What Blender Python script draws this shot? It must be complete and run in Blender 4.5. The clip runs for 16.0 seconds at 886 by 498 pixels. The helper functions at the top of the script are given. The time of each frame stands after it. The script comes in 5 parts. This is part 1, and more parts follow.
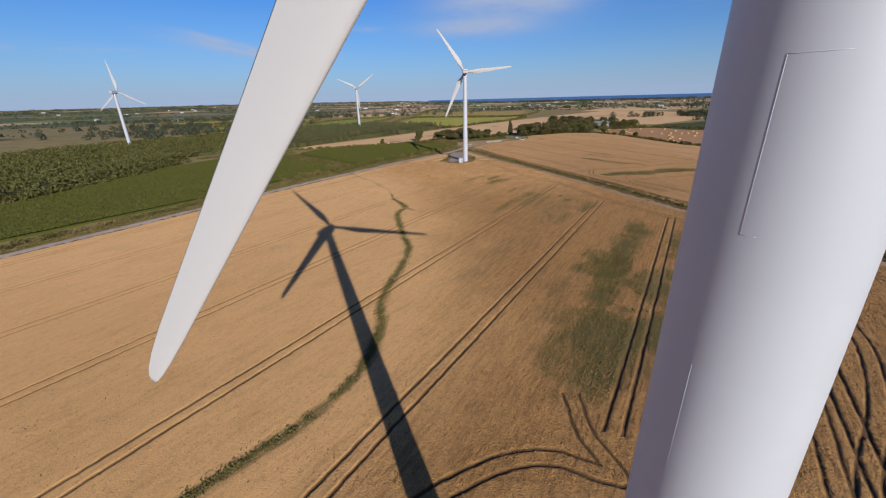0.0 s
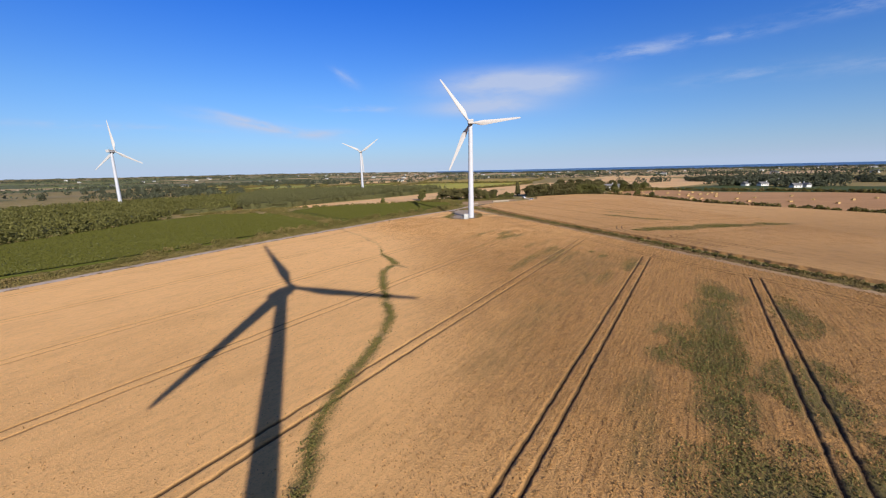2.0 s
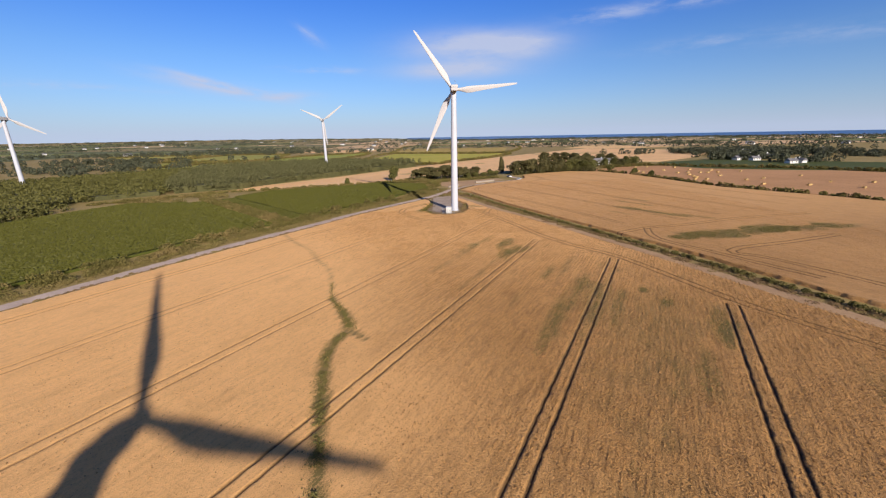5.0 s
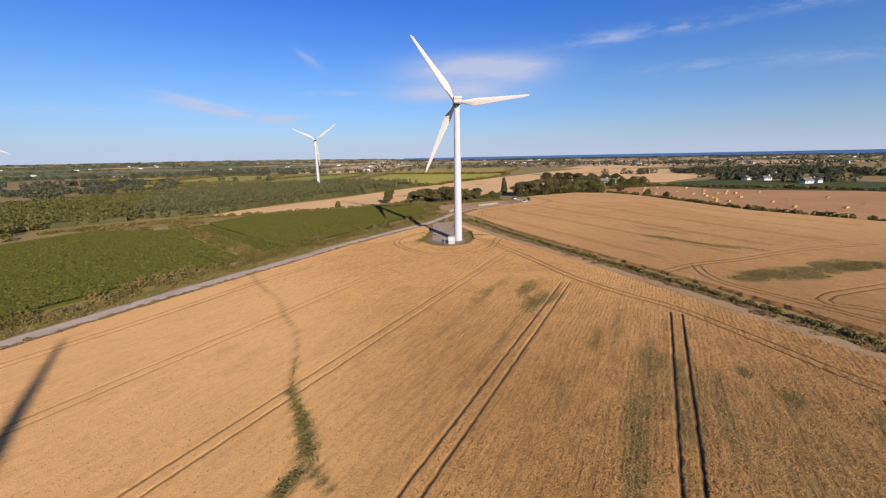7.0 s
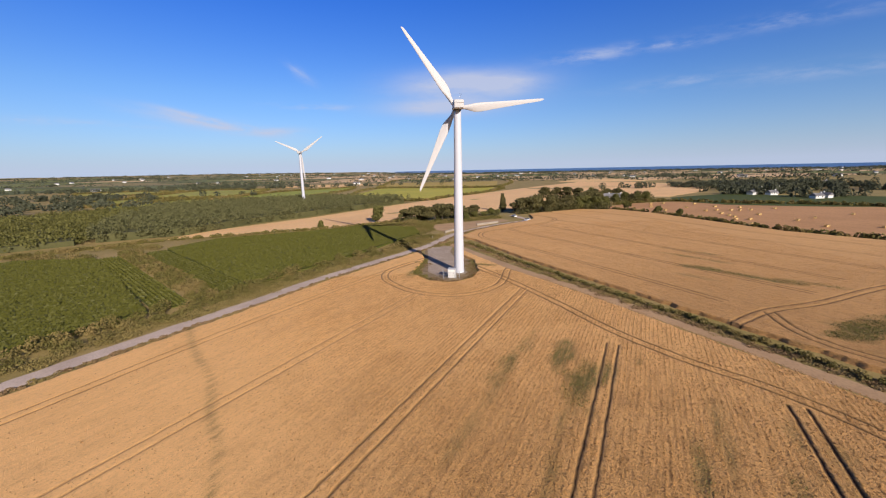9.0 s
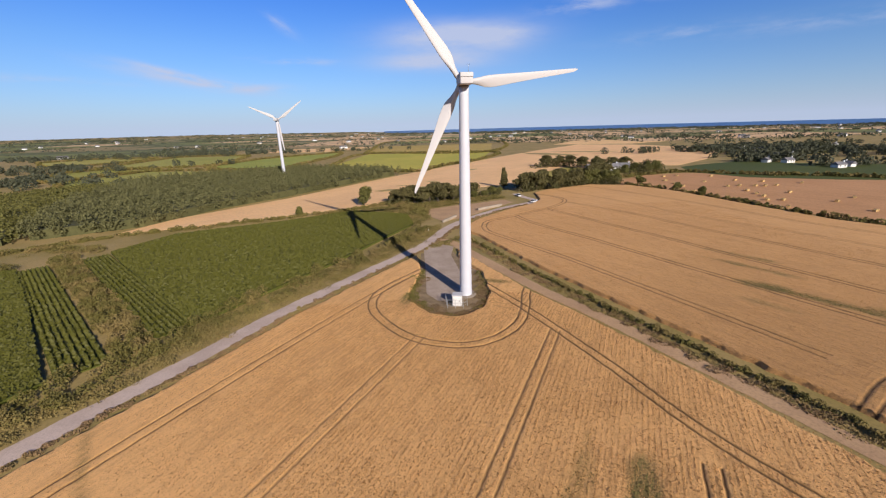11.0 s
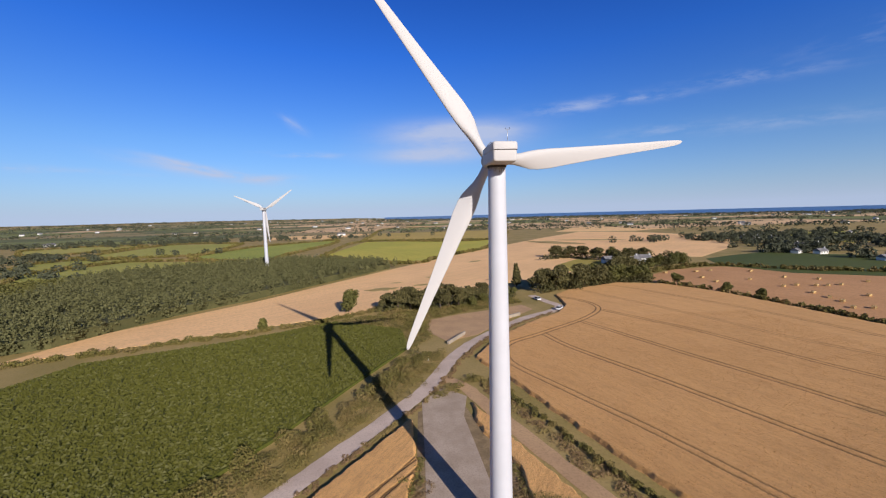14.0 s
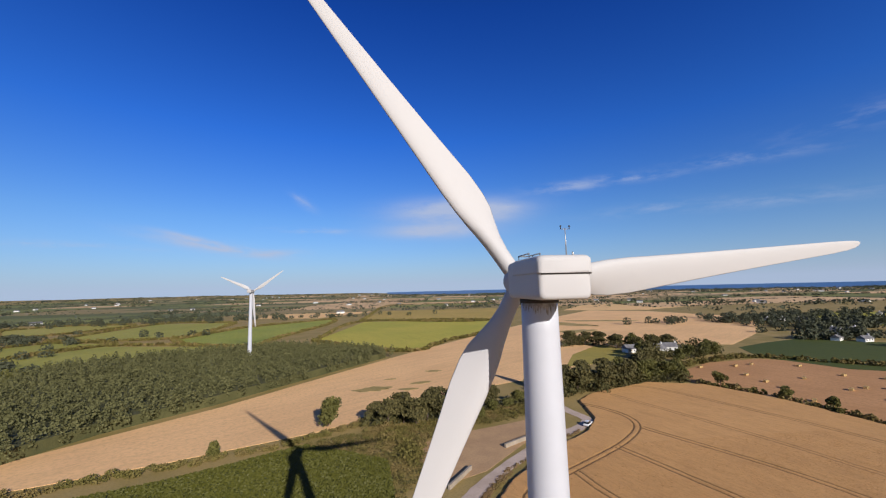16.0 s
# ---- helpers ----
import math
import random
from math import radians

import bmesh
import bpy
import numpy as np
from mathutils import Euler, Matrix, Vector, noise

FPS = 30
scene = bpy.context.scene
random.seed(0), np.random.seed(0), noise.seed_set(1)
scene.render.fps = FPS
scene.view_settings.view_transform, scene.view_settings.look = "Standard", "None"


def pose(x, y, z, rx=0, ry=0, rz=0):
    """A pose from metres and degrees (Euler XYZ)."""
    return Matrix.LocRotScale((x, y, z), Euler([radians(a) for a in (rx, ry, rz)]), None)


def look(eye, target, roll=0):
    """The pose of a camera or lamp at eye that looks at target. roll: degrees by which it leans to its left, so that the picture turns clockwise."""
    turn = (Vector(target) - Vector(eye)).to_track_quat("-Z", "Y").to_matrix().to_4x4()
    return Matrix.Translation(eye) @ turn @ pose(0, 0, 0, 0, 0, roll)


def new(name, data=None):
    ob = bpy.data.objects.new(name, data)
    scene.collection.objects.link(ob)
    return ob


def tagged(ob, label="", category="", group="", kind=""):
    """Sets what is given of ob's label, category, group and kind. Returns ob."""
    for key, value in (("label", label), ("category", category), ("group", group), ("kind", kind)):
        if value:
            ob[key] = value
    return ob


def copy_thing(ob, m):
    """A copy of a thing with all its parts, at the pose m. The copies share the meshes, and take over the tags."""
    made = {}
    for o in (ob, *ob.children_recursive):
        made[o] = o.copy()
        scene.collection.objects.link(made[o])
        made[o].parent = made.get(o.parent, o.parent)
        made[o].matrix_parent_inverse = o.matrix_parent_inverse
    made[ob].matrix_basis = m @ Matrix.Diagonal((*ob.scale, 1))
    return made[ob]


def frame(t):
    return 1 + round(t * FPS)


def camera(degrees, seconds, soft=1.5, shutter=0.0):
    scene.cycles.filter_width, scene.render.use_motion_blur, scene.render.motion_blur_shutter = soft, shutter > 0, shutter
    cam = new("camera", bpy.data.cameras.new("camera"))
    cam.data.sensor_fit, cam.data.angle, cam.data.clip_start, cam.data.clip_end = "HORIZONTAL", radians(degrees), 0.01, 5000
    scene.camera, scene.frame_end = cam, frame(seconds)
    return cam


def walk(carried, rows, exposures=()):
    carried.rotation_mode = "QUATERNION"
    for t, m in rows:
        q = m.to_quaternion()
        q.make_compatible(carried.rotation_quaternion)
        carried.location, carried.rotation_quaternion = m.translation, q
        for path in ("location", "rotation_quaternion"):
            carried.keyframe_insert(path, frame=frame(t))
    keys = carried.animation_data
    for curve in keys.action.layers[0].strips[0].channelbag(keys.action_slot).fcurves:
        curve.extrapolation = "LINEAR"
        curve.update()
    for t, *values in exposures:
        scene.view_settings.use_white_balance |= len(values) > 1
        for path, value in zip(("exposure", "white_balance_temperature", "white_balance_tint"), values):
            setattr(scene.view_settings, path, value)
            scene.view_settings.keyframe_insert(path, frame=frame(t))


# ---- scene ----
cam = camera(97.2, 16.0, soft=1.2)
METRES, EYE, TILT, LEAN, TURN = 200.0, 31.7, -21.0, 1.45, 0.0
ROWS = [
    (0.0, 0.0, 0.0, 0.0, -0.0, 0.0, -0.0),
    (0.5, 0.0004, 0.035, -0.0076, -0.06, 3.62, -0.31),
    (1.0, 0.0026, 0.0702, -0.0108, -0.01, 7.13, -0.25),
    (1.5, 0.0046, 0.1042, -0.006, 0.29, 9.77, -0.33),
    (2.0, 0.006, 0.1368, 0.0032, 0.74, 9.7, -0.45),
    (2.5, 0.0061, 0.1674, 0.017, 0.89, 8.16, -0.46),
    (3.0, 0.0049, 0.1959, 0.0372, 0.2, 6.58, -0.21),
    (3.5, 0.0026, 0.2227, 0.0563, -0.78, 5.43, 0.06),
    (4.0, 0.0001, 0.2494, 0.0751, -1.88, 4.0, 0.36),
    (6.5, -0.006, 0.3834, 0.126, -3.33, 7.47, 0.88),
    (7.0, -0.0061, 0.4095, 0.1341, -3.46, 7.8, 0.98),
    (7.5, -0.0063, 0.436, 0.1428, -3.67, 8.12, 1.04),
    (8.0, -0.0068, 0.4626, 0.1533, -3.94, 8.67, 1.16),
    (8.5, -0.0072, 0.4894, 0.1655, -4.15, 9.42, 1.24),
    (9.0, -0.0076, 0.5156, 0.1787, -4.62, 9.62, 1.44),
    (11.5, -0.0077, 0.6499, 0.2741, -5.93, 3.2, 2.34),
    (12.0, -0.0068, 0.6788, 0.285, -6.05, 4.99, 2.41),
    (12.5, -0.0053, 0.708, 0.2956, -6.04, 7.23, 2.42),
    (13.0, -0.0027, 0.7375, 0.3098, -5.93, 9.63, 2.37),
    (13.5, 0.0001, 0.7663, 0.3254, -5.88, 12.44, 2.35),
    (14.0, 0.0027, 0.7945, 0.3404, -5.95, 15.99, 2.37),
    (14.5, 0.0074, 0.8214, 0.3538, -6.0, 20.22, 2.34),
    (15.0, 0.0106, 0.8471, 0.368, -6.02, 24.02, 2.3),
    (15.5, 0.015, 0.8697, 0.3829, -5.85, 26.11, 2.23),
    (16.0, 0.0193, 0.8847, 0.4057, -5.53, 26.89, 2.1),
]
walk(cam, [(t, pose(0, 0, EYE, TILT, LEAN, TURN) @ pose(METRES * x, METRES * y, METRES * z, 90 + pitch, roll, yaw)) for t, x, y, z, yaw, pitch, roll in ROWS],
     [(0, -0.4, 5900, 9), (0.5, -0.2, 5900, 9), (1.5, -0.03, 6150, 10), (3.0, -0.03, 6350, 11), (4.0, 0.0, 6500, 14), (8.0, 0.0, 6620, 14), (12.0, 0.0, 6430, 14), (14.0, -0.08, 6300, 13), (16.0, -0.2, 6250, 11)])

# ---- light ----
SUN_AZ, SUN_EL = 158.8, 23.6          # degrees clockwise from +y, and up
to_sun = Vector((math.sin(radians(SUN_AZ)) * math.cos(radians(SUN_EL)), math.cos(radians(SUN_AZ)) * math.cos(radians(SUN_EL)), math.sin(radians(SUN_EL))))
sun = new("sun", bpy.data.lights.new("sun", "SUN"))
sun.data.energy, sun.data.angle, sun.data.color = 5.9, radians(0.55), (1.0, 0.92, 0.84)
sun.matrix_world = look(to_sun * 300, (0, 0, 0))


def nodes_of(owner):
    owner.use_nodes = True
    nt = owner.node_tree
    nt.nodes.clear()
    return nt, nt.nodes, nt.links


def add(nt, kind):
    return nt.nodes.new(kind)


def calc(nt, op, a, b=None, c=None, clamp=False):
    n = nt.nodes.new("ShaderNodeMath")
    n.operation, n.use_clamp = op, clamp
    for i, v in enumerate((a, b, c)):
        if v is None:
            continue
        if isinstance(v, (int, float)):
            n.inputs[i].default_value = v
        else:
            nt.links.new(v, n.inputs[i])
    return n.outputs[0]


def vcalc(nt, op, a, b=None, scale=None):
    n = nt.nodes.new("ShaderNodeVectorMath")
    n.operation = op
    for i, v in enumerate((a, b)):
        if v is None:
            continue
        if isinstance(v, (tuple, list)):
            n.inputs[i].default_value = v
        else:
            nt.links.new(v, n.inputs[i])
    if scale is not None:
        n.inputs["Scale"].default_value = scale
    return n.outputs["Value"] if op in ("DOT_PRODUCT", "LENGTH", "DISTANCE") else n.outputs[0]


def mixed(nt, fac, a, b, how="MIX"):
    n = nt.nodes.new("ShaderNodeMix")
    n.data_type, n.blend_type = "RGBA", how
    for sock, v in ((n.inputs[0], fac), (n.inputs[6], a), (n.inputs[7], b)):
        if isinstance(v, (int, float)):
            sock.default_value = v
        elif isinstance(v, (tuple, list)):
            sock.default_value = (*v[:3], 1)
        else:
            nt.links.new(v, sock)
    return n.outputs[2]


def noise_out(nt, vec, scale, detail=3.0, rough=0.55, stretch=None, turn=0.0):
    if stretch or turn:
        m = nt.nodes.new("ShaderNodeMapping")
        m.vector_type = "TEXTURE"
        m.inputs["Rotation"].default_value = (0, 0, radians(turn))
        m.inputs["Scale"].default_value = tuple(1 / v for v in stretch or (1, 1, 1))
        nt.links.new(vec, m.inputs[0])
        vec = m.outputs[0]
    n = nt.nodes.new("ShaderNodeTexNoise")
    n.inputs["Scale"].default_value, n.inputs["Detail"].default_value, n.inputs["Roughness"].default_value = scale, detail, rough
    nt.links.new(vec, n.inputs["Vector"])
    return n.outputs["Fac"]


def ramp(nt, v, lo, hi):
    n = nt.nodes.new("ShaderNodeMapRange")
    n.interpolation_type = "SMOOTHSTEP"
    n.inputs["From Min"].default_value, n.inputs["From Max"].default_value = lo, hi
    nt.links.new(v, n.inputs["Value"])
    return n.outputs[0]


# sky with thin high cloud
world = bpy.data.worlds.new("sky")
scene.world = world
nt, nodes, links = nodes_of(world)
tc = add(nt, "ShaderNodeTexCoord")
sep = add(nt, "ShaderNodeSeparateXYZ")
links.new(tc.outputs["Generated"], sep.inputs[0])
up = calc(nt, "MAXIMUM", sep.outputs[2], 0.012)
comb = add(nt, "ShaderNodeCombineXYZ")
links.new(sep.outputs[0], comb.inputs[0]), links.new(sep.outputs[1], comb.inputs[1]), links.new(up, comb.inputs[2])
sky = add(nt, "ShaderNodeTexSky")
sky.sky_type = "NISHITA"
sky.sun_disc, sky.sun_elevation, sky.sun_rotation = False, radians(SUN_EL), radians(SUN_AZ)
sky.altitude, sky.air_density, sky.dust_density, sky.ozone_density = 0, 1.0, 0.6, 2.0
links.new(comb.outputs[0], sky.inputs[0])
# the plane of the clouds, 1 high
flat = add(nt, "ShaderNodeCombineXYZ")
links.new(calc(nt, "DIVIDE", sep.outputs[0], up), flat.inputs[0])
links.new(calc(nt, "DIVIDE", sep.outputs[1], up), flat.inputs[1])


def cloud(az, el, wide, tall, tilt, lo, hi, amount, scale):
    """A wisp round one direction of the sky, as a mask."""
    d = Vector((math.sin(radians(az)) * math.cos(radians(el)), math.cos(radians(az)) * math.cos(radians(el)), math.sin(radians(el))))
    e1 = Vector((math.cos(radians(az)), -math.sin(radians(az)), 0))
    e2 = d.cross(e1) * -1
    c, s = math.cos(radians(tilt)), math.sin(radians(tilt))
    a1, a2 = e1 * c + e2 * s, e2 * c - e1 * s
    u = calc(nt, "DIVIDE", vcalc(nt, "DOT_PRODUCT", tc.outputs["Generated"], tuple(a1)), wide)
    base2 = calc(nt, "SUBTRACT", vcalc(nt, "DOT_PRODUCT", tc.outputs["Generated"], tuple(a2)), 0.0)
    v = calc(nt, "DIVIDE", base2, tall)
    front = ramp(nt, vcalc(nt, "DOT_PRODUCT", tc.outputs["Generated"], tuple(d)), 0.2, 0.5)
    r2 = calc(nt, "ADD", calc(nt, "MULTIPLY", u, u), calc(nt, "MULTIPLY", v, v))
    fall = calc(nt, "POWER", 2.718, calc(nt, "MULTIPLY", r2, -1.0))
    pl = add(nt, "ShaderNodeCombineXYZ")
    links.new(calc(nt, "MULTIPLY", u, wide * scale * 0.45), pl.inputs[0]), links.new(calc(nt, "MULTIPLY", v, tall * scale * 1.6), pl.inputs[1])
    pl.inputs[2].default_value = az * 0.37
    n = noise_out(nt, pl.outputs[0], 1.0, 6.0, 0.62)
    both = calc(nt, "MULTIPLY", ramp(nt, n, lo, hi), fall)
    return calc(nt, "MULTIPLY", calc(nt, "MULTIPLY", both, front), amount)


veil = None
for spec in (
    (7.0, 10.2, 0.15, 0.042, 0, 0.18, 0.66, 0.62, 9),
    (8.0, 11.7, 0.14, 0.022, 1, 0.18, 0.55, 0.85, 12),
    (4.5, 8.5, 0.11, 0.017, 0, 0.18, 0.55, 0.90, 12),
    (14.5, 11.2, 0.07, 0.024, 0, 0.26, 0.70, 0.60, 15),
    (24.0, 13.7, 0.08, 0.012, 0, 0.32, 0.68, 0.55, 30),
    (32.0, 14.0, 0.10, 0.010, -2, 0.36, 0.72, 0.48, 34),
    (44.0, 14.3, 0.11, 0.011, -3, 0.36, 0.72, 0.42, 30),
    (36.0, 9.6, 0.13, 0.013, 0, 0.36, 0.74, 0.36, 26),
    (48.0, 9.0, 0.14, 0.013, -2, 0.36, 0.74, 0.36, 26),
    (56.0, 16.0, 0.12, 0.020, 0, 0.42, 0.80, 0.38, 22),
    (-24.5, 6.1, 0.11, 0.012, -9, 0.26, 0.66, 0.95, 24),
    (-27.0, 7.0, 0.06, 0.006, -12, 0.26, 0.66, 0.8, 24),
    (-19.0, 5.4, 0.08, 0.009, 0, 0.28, 0.68, 0.75, 22),
    (-13.8, 12.4, 0.028, 0.010, -34, 0.30, 0.7, 0.6, 24),
    (-12.5, 8.5, 0.08, 0.007, 0, 0.34, 0.70, 0.55, 26),
    (-40.0, 5.6, 0.14, 0.006, 0, 0.36, 0.70, 0.55, 22),
):
    m = cloud(*spec)
    veil = m if veil is None else calc(nt, "ADD", veil, m)
veil = calc(nt, "MINIMUM", veil, 0.85)
# paler towards the horizon, deeper blue overhead
deep = add(nt, "ShaderNodeValToRGB")
links.new(sep.outputs[2], deep.inputs[0])
stops = deep.color_ramp.elements
stops[0].position, stops[0].color = 0.0, (0.62, 0.95, 1.45, 1)
stops[1].position, stops[1].color = 1.0, (0.12, 0.28, 0.50, 1)
for at, c in ((0.17, (0.53, 0.93, 1.52)), (0.36, (0.245, 0.74, 1.80)), (0.60, (0.12, 0.48, 1.52)), (0.75, (0.09, 0.34, 1.05))):
    stops.new(at).color = (*c, 1)
glare = ramp(nt, vcalc(nt, "DOT_PRODUCT", tc.outputs["Generated"], tuple(to_sun)), 0.05, 0.85)
tint = mixed(nt, glare, deep.outputs[0], (0.50, 0.50, 0.50))
blue = mixed(nt, 1.0, sky.outputs[0], tint, "MULTIPLY")
haze = calc(nt, "MULTIPLY", calc(nt, "POWER", calc(nt, "SUBTRACT", 1.0, up, clamp=True), 15.0), 0.95)
blue = mixed(nt, haze, blue, (6.1, 7.2, 9.5))
lit = mixed(nt, veil, blue, (6.2, 7.0, 9.0))
bg = add(nt, "ShaderNodeBackground")
bg.inputs[1].default_value = 0.085
links.new(lit, bg.inputs[0])
links.new(bg.outputs[0], add(nt, "ShaderNodeOutputWorld").inputs[0])


# ---- materials ----
def surface(name, build, rough=0.9, metal=0.0, spec=0.3, sheen=0.0):
    """A material whose colour (and bump height, with its depth in metres) come from build(nt, coordinates)."""
    m = bpy.data.materials.new(name)
    nt, nodes, links = nodes_of(m)
    tc = add(nt, "ShaderNodeTexCoord")
    got = build(nt, tc.outputs["Object"])
    colour, height, depth = got if isinstance(got, tuple) and not isinstance(got[0], float) else (got, None, 0)
    p = add(nt, "ShaderNodeBsdfPrincipled")
    if isinstance(colour, tuple):
        p.inputs["Base Color"].default_value = (*colour, 1)
    else:
        links.new(colour, p.inputs["Base Color"])
    p.inputs["Roughness"].default_value, p.inputs["Metallic"].default_value = rough, metal
    p.inputs["Specular IOR Level"].default_value = spec
    p.inputs["Sheen Weight"].default_value, p.inputs["Sheen Roughness"].default_value, p.inputs["Sheen Tint"].default_value = sheen, 0.6, (1.0, 0.62, 0.30, 1)
    if height is not None:
        b = add(nt, "ShaderNodeBump")
        b.inputs["Strength"].default_value, b.inputs["Distance"].default_value = 1.0, depth
        links.new(height, b.inputs["Height"]), links.new(b.outputs[0], p.inputs["Normal"])
    links.new(p.outputs[0], add(nt, "ShaderNodeOutputMaterial").inputs[0])
    return m


def attr(nt, name):
    n = add(nt, "ShaderNodeAttribute")
    n.attribute_name = name
    return n.outputs["Fac"]


def wheat_paint(turn, pale, brown):
    def build(nt, co):
        big = noise_out(nt, co, 0.016, 3)
        mid = noise_out(nt, co, 0.3, 4, 0.6, (1.0, 0.35, 1), turn)
        rows = noise_out(nt, co, 1.0, 4, 0.7, (1.7, 0.22, 1), turn)
        fine = noise_out(nt, co, 6.0, 3, 0.75)
        # ripe: browner crop, with shade from gaps between stalks put into the colour
        ripe = attr(nt, "ripe")
        c = mixed(nt, calc(nt, "MULTIPLY", ramp(nt, big, 0.3, 0.7), 0.3), pale, brown)
        c = mixed(nt, ripe, c, brown)
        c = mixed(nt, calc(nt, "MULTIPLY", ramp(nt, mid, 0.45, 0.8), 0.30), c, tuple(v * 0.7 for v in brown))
        # dark rows, grain and clumps: crop tone with gap shade painted in
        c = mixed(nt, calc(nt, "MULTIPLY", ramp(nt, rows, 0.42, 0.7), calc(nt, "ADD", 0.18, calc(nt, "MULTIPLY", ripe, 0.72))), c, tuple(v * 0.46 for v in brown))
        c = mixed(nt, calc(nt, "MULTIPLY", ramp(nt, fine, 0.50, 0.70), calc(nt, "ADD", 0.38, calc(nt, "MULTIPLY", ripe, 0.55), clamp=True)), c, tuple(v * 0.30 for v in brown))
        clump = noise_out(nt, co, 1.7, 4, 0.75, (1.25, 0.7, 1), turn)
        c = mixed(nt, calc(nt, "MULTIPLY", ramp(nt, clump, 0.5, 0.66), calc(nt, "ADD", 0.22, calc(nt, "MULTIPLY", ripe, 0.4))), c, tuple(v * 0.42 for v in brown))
        c = mixed(nt, calc(nt, "MULTIPLY", ramp(nt, noise_out(nt, co, 3.4, 2, 0.7), 0.55, 0.75), calc(nt, "ADD", 0.2, calc(nt, "MULTIPLY", ripe, 0.6))), c, tuple(v * 1.55 for v in brown))
        weed = calc(nt, "MULTIPLY", attr(nt, "weed"), calc(nt, "ADD", 0.3, calc(nt, "ADD", ramp(nt, fine, 0.35, 0.65), ramp(nt, rows, 0.35, 0.65))), clamp=True)
        c = mixed(nt, calc(nt, "MULTIPLY", weed, 0.92), c, mixed(nt, mid, (0.075, 0.074, 0.016), (0.145, 0.125, 0.034)))
        # ruts: trampled dark soil, with the shade inside them put into the colour
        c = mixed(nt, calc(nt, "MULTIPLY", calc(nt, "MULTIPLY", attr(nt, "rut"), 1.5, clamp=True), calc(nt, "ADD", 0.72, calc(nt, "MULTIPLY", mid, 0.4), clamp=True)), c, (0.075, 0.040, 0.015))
        h = calc(nt, "ADD", calc(nt, "MULTIPLY", fine, calc(nt, "ADD", 0.3, ripe)), calc(nt, "MULTIPLY", rows, 0.12))
        return c, h, 0.22
    return build


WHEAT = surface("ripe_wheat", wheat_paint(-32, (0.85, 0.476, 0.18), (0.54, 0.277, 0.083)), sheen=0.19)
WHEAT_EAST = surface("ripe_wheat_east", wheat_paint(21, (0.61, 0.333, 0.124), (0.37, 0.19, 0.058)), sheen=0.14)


def two_tone(a, b, big, small, depth, lo=0.35, hi=0.65, rows=None, extra=None):
    def build(nt, co):
        n1, n2 = noise_out(nt, co, big, 4), noise_out(nt, co, small, 4, 0.65)
        c = mixed(nt, ramp(nt, n1, lo, hi), a, b)
        c = mixed(nt, calc(nt, "MULTIPLY", ramp(nt, n2, 0.4, 0.75), 0.5), c, tuple(v * 0.55 for v in a))
        h = n2
        if rows:
            r = noise_out(nt, co, 1.0, 2, 0.5, (1 / rows[1], 0.03, 1), rows[0])
            c = mixed(nt, calc(nt, "MULTIPLY", ramp(nt, r, 0.45, 0.62), rows[2]), c, tuple(v * 0.5 for v in b))
        if extra:
            c = extra(nt, co, c)
        return c, h, depth
    return build


GROUND = surface("rough_grass", two_tone((0.27, 0.205, 0.062), (0.37, 0.265, 0.10), 0.05, 1.7, 0.06))
STUBBLE = surface("stubble", two_tone((0.492, 0.258, 0.107), (0.558, 0.298, 0.129), 0.03, 0.9, 0.03, rows=(24, 2.4, 0.14)))
STRIP = surface("cut_stubble", two_tone((0.88, 0.544, 0.252), (0.8, 0.487, 0.226), 0.02, 0.8, 0.03, rows=(-52, 3.0, 0.12)))
GRAVEL = surface("gravel", two_tone((0.50, 0.385, 0.305), (0.61, 0.48, 0.385), 0.18, 5.0, 0.02))
CONCRETE = surface("concrete", two_tone((0.30, 0.25, 0.19), (0.37, 0.31, 0.24), 0.7, 9.0, 0.01))
TRACK = surface("dry_earth_track", two_tone((0.44, 0.277, 0.148), (0.52, 0.334, 0.174), 0.15, 2.5, 0.05))
# leaf-green filler below the maize, so its gaps do not go dark
MAIZE_FILL = surface("maize_fill", two_tone((0.072, 0.084, 0.00976), (0.088, 0.0955, 0.0126), 0.1, 1.2, 0.05))
SEA = surface("sea_water", lambda nt, co: mixed(nt, noise_out(nt, co, 0.004, 3), (0.05, 0.115, 0.24), (0.06, 0.13, 0.27)), 0.35)


def leaf_paint(a, b, dry=None):
    def build(nt, co):
        g = add(nt, "ShaderNodeNewGeometry")
        o = add(nt, "ShaderNodeObjectInfo")
        c = mixed(nt, g.outputs["Random Per Island"], a, b)
        c = mixed(nt, calc(nt, "MULTIPLY", o.outputs["Random"], 0.35), c, tuple(v * 0.6 for v in a))
        if dry:
            c = mixed(nt, ramp(nt, noise_out(nt, co, 0.13, 3), 0.46, 0.66), c, dry)
        return c
    return build


CONIFER = surface("conifer_needles", leaf_paint((0.106, 0.107, 0.04), (0.152, 0.145, 0.0557)), 0.75)
PINE_LEAF = surface("pine_needles", leaf_paint((0.07, 0.063, 0.0209), (0.13, 0.11, 0.0365)), 0.75)
BROAD = surface("broad_leaves", leaf_paint((0.085, 0.084, 0.0191), (0.145, 0.134, 0.0331)), 0.7)
HEDGE = surface("hedge_leaves", leaf_paint((0.12, 0.105, 0.0244), (0.165, 0.138, 0.0348), (0.21, 0.153, 0.0539)), 0.75)
WEED = surface("weed_leaves", leaf_paint((0.10, 0.098, 0.022), (0.21, 0.168, 0.046)), 0.75)
MAIZE = surface("maize_leaves", leaf_paint((0.0737, 0.0745, 0.0072), (0.0888, 0.0867, 0.0096)), 0.6)
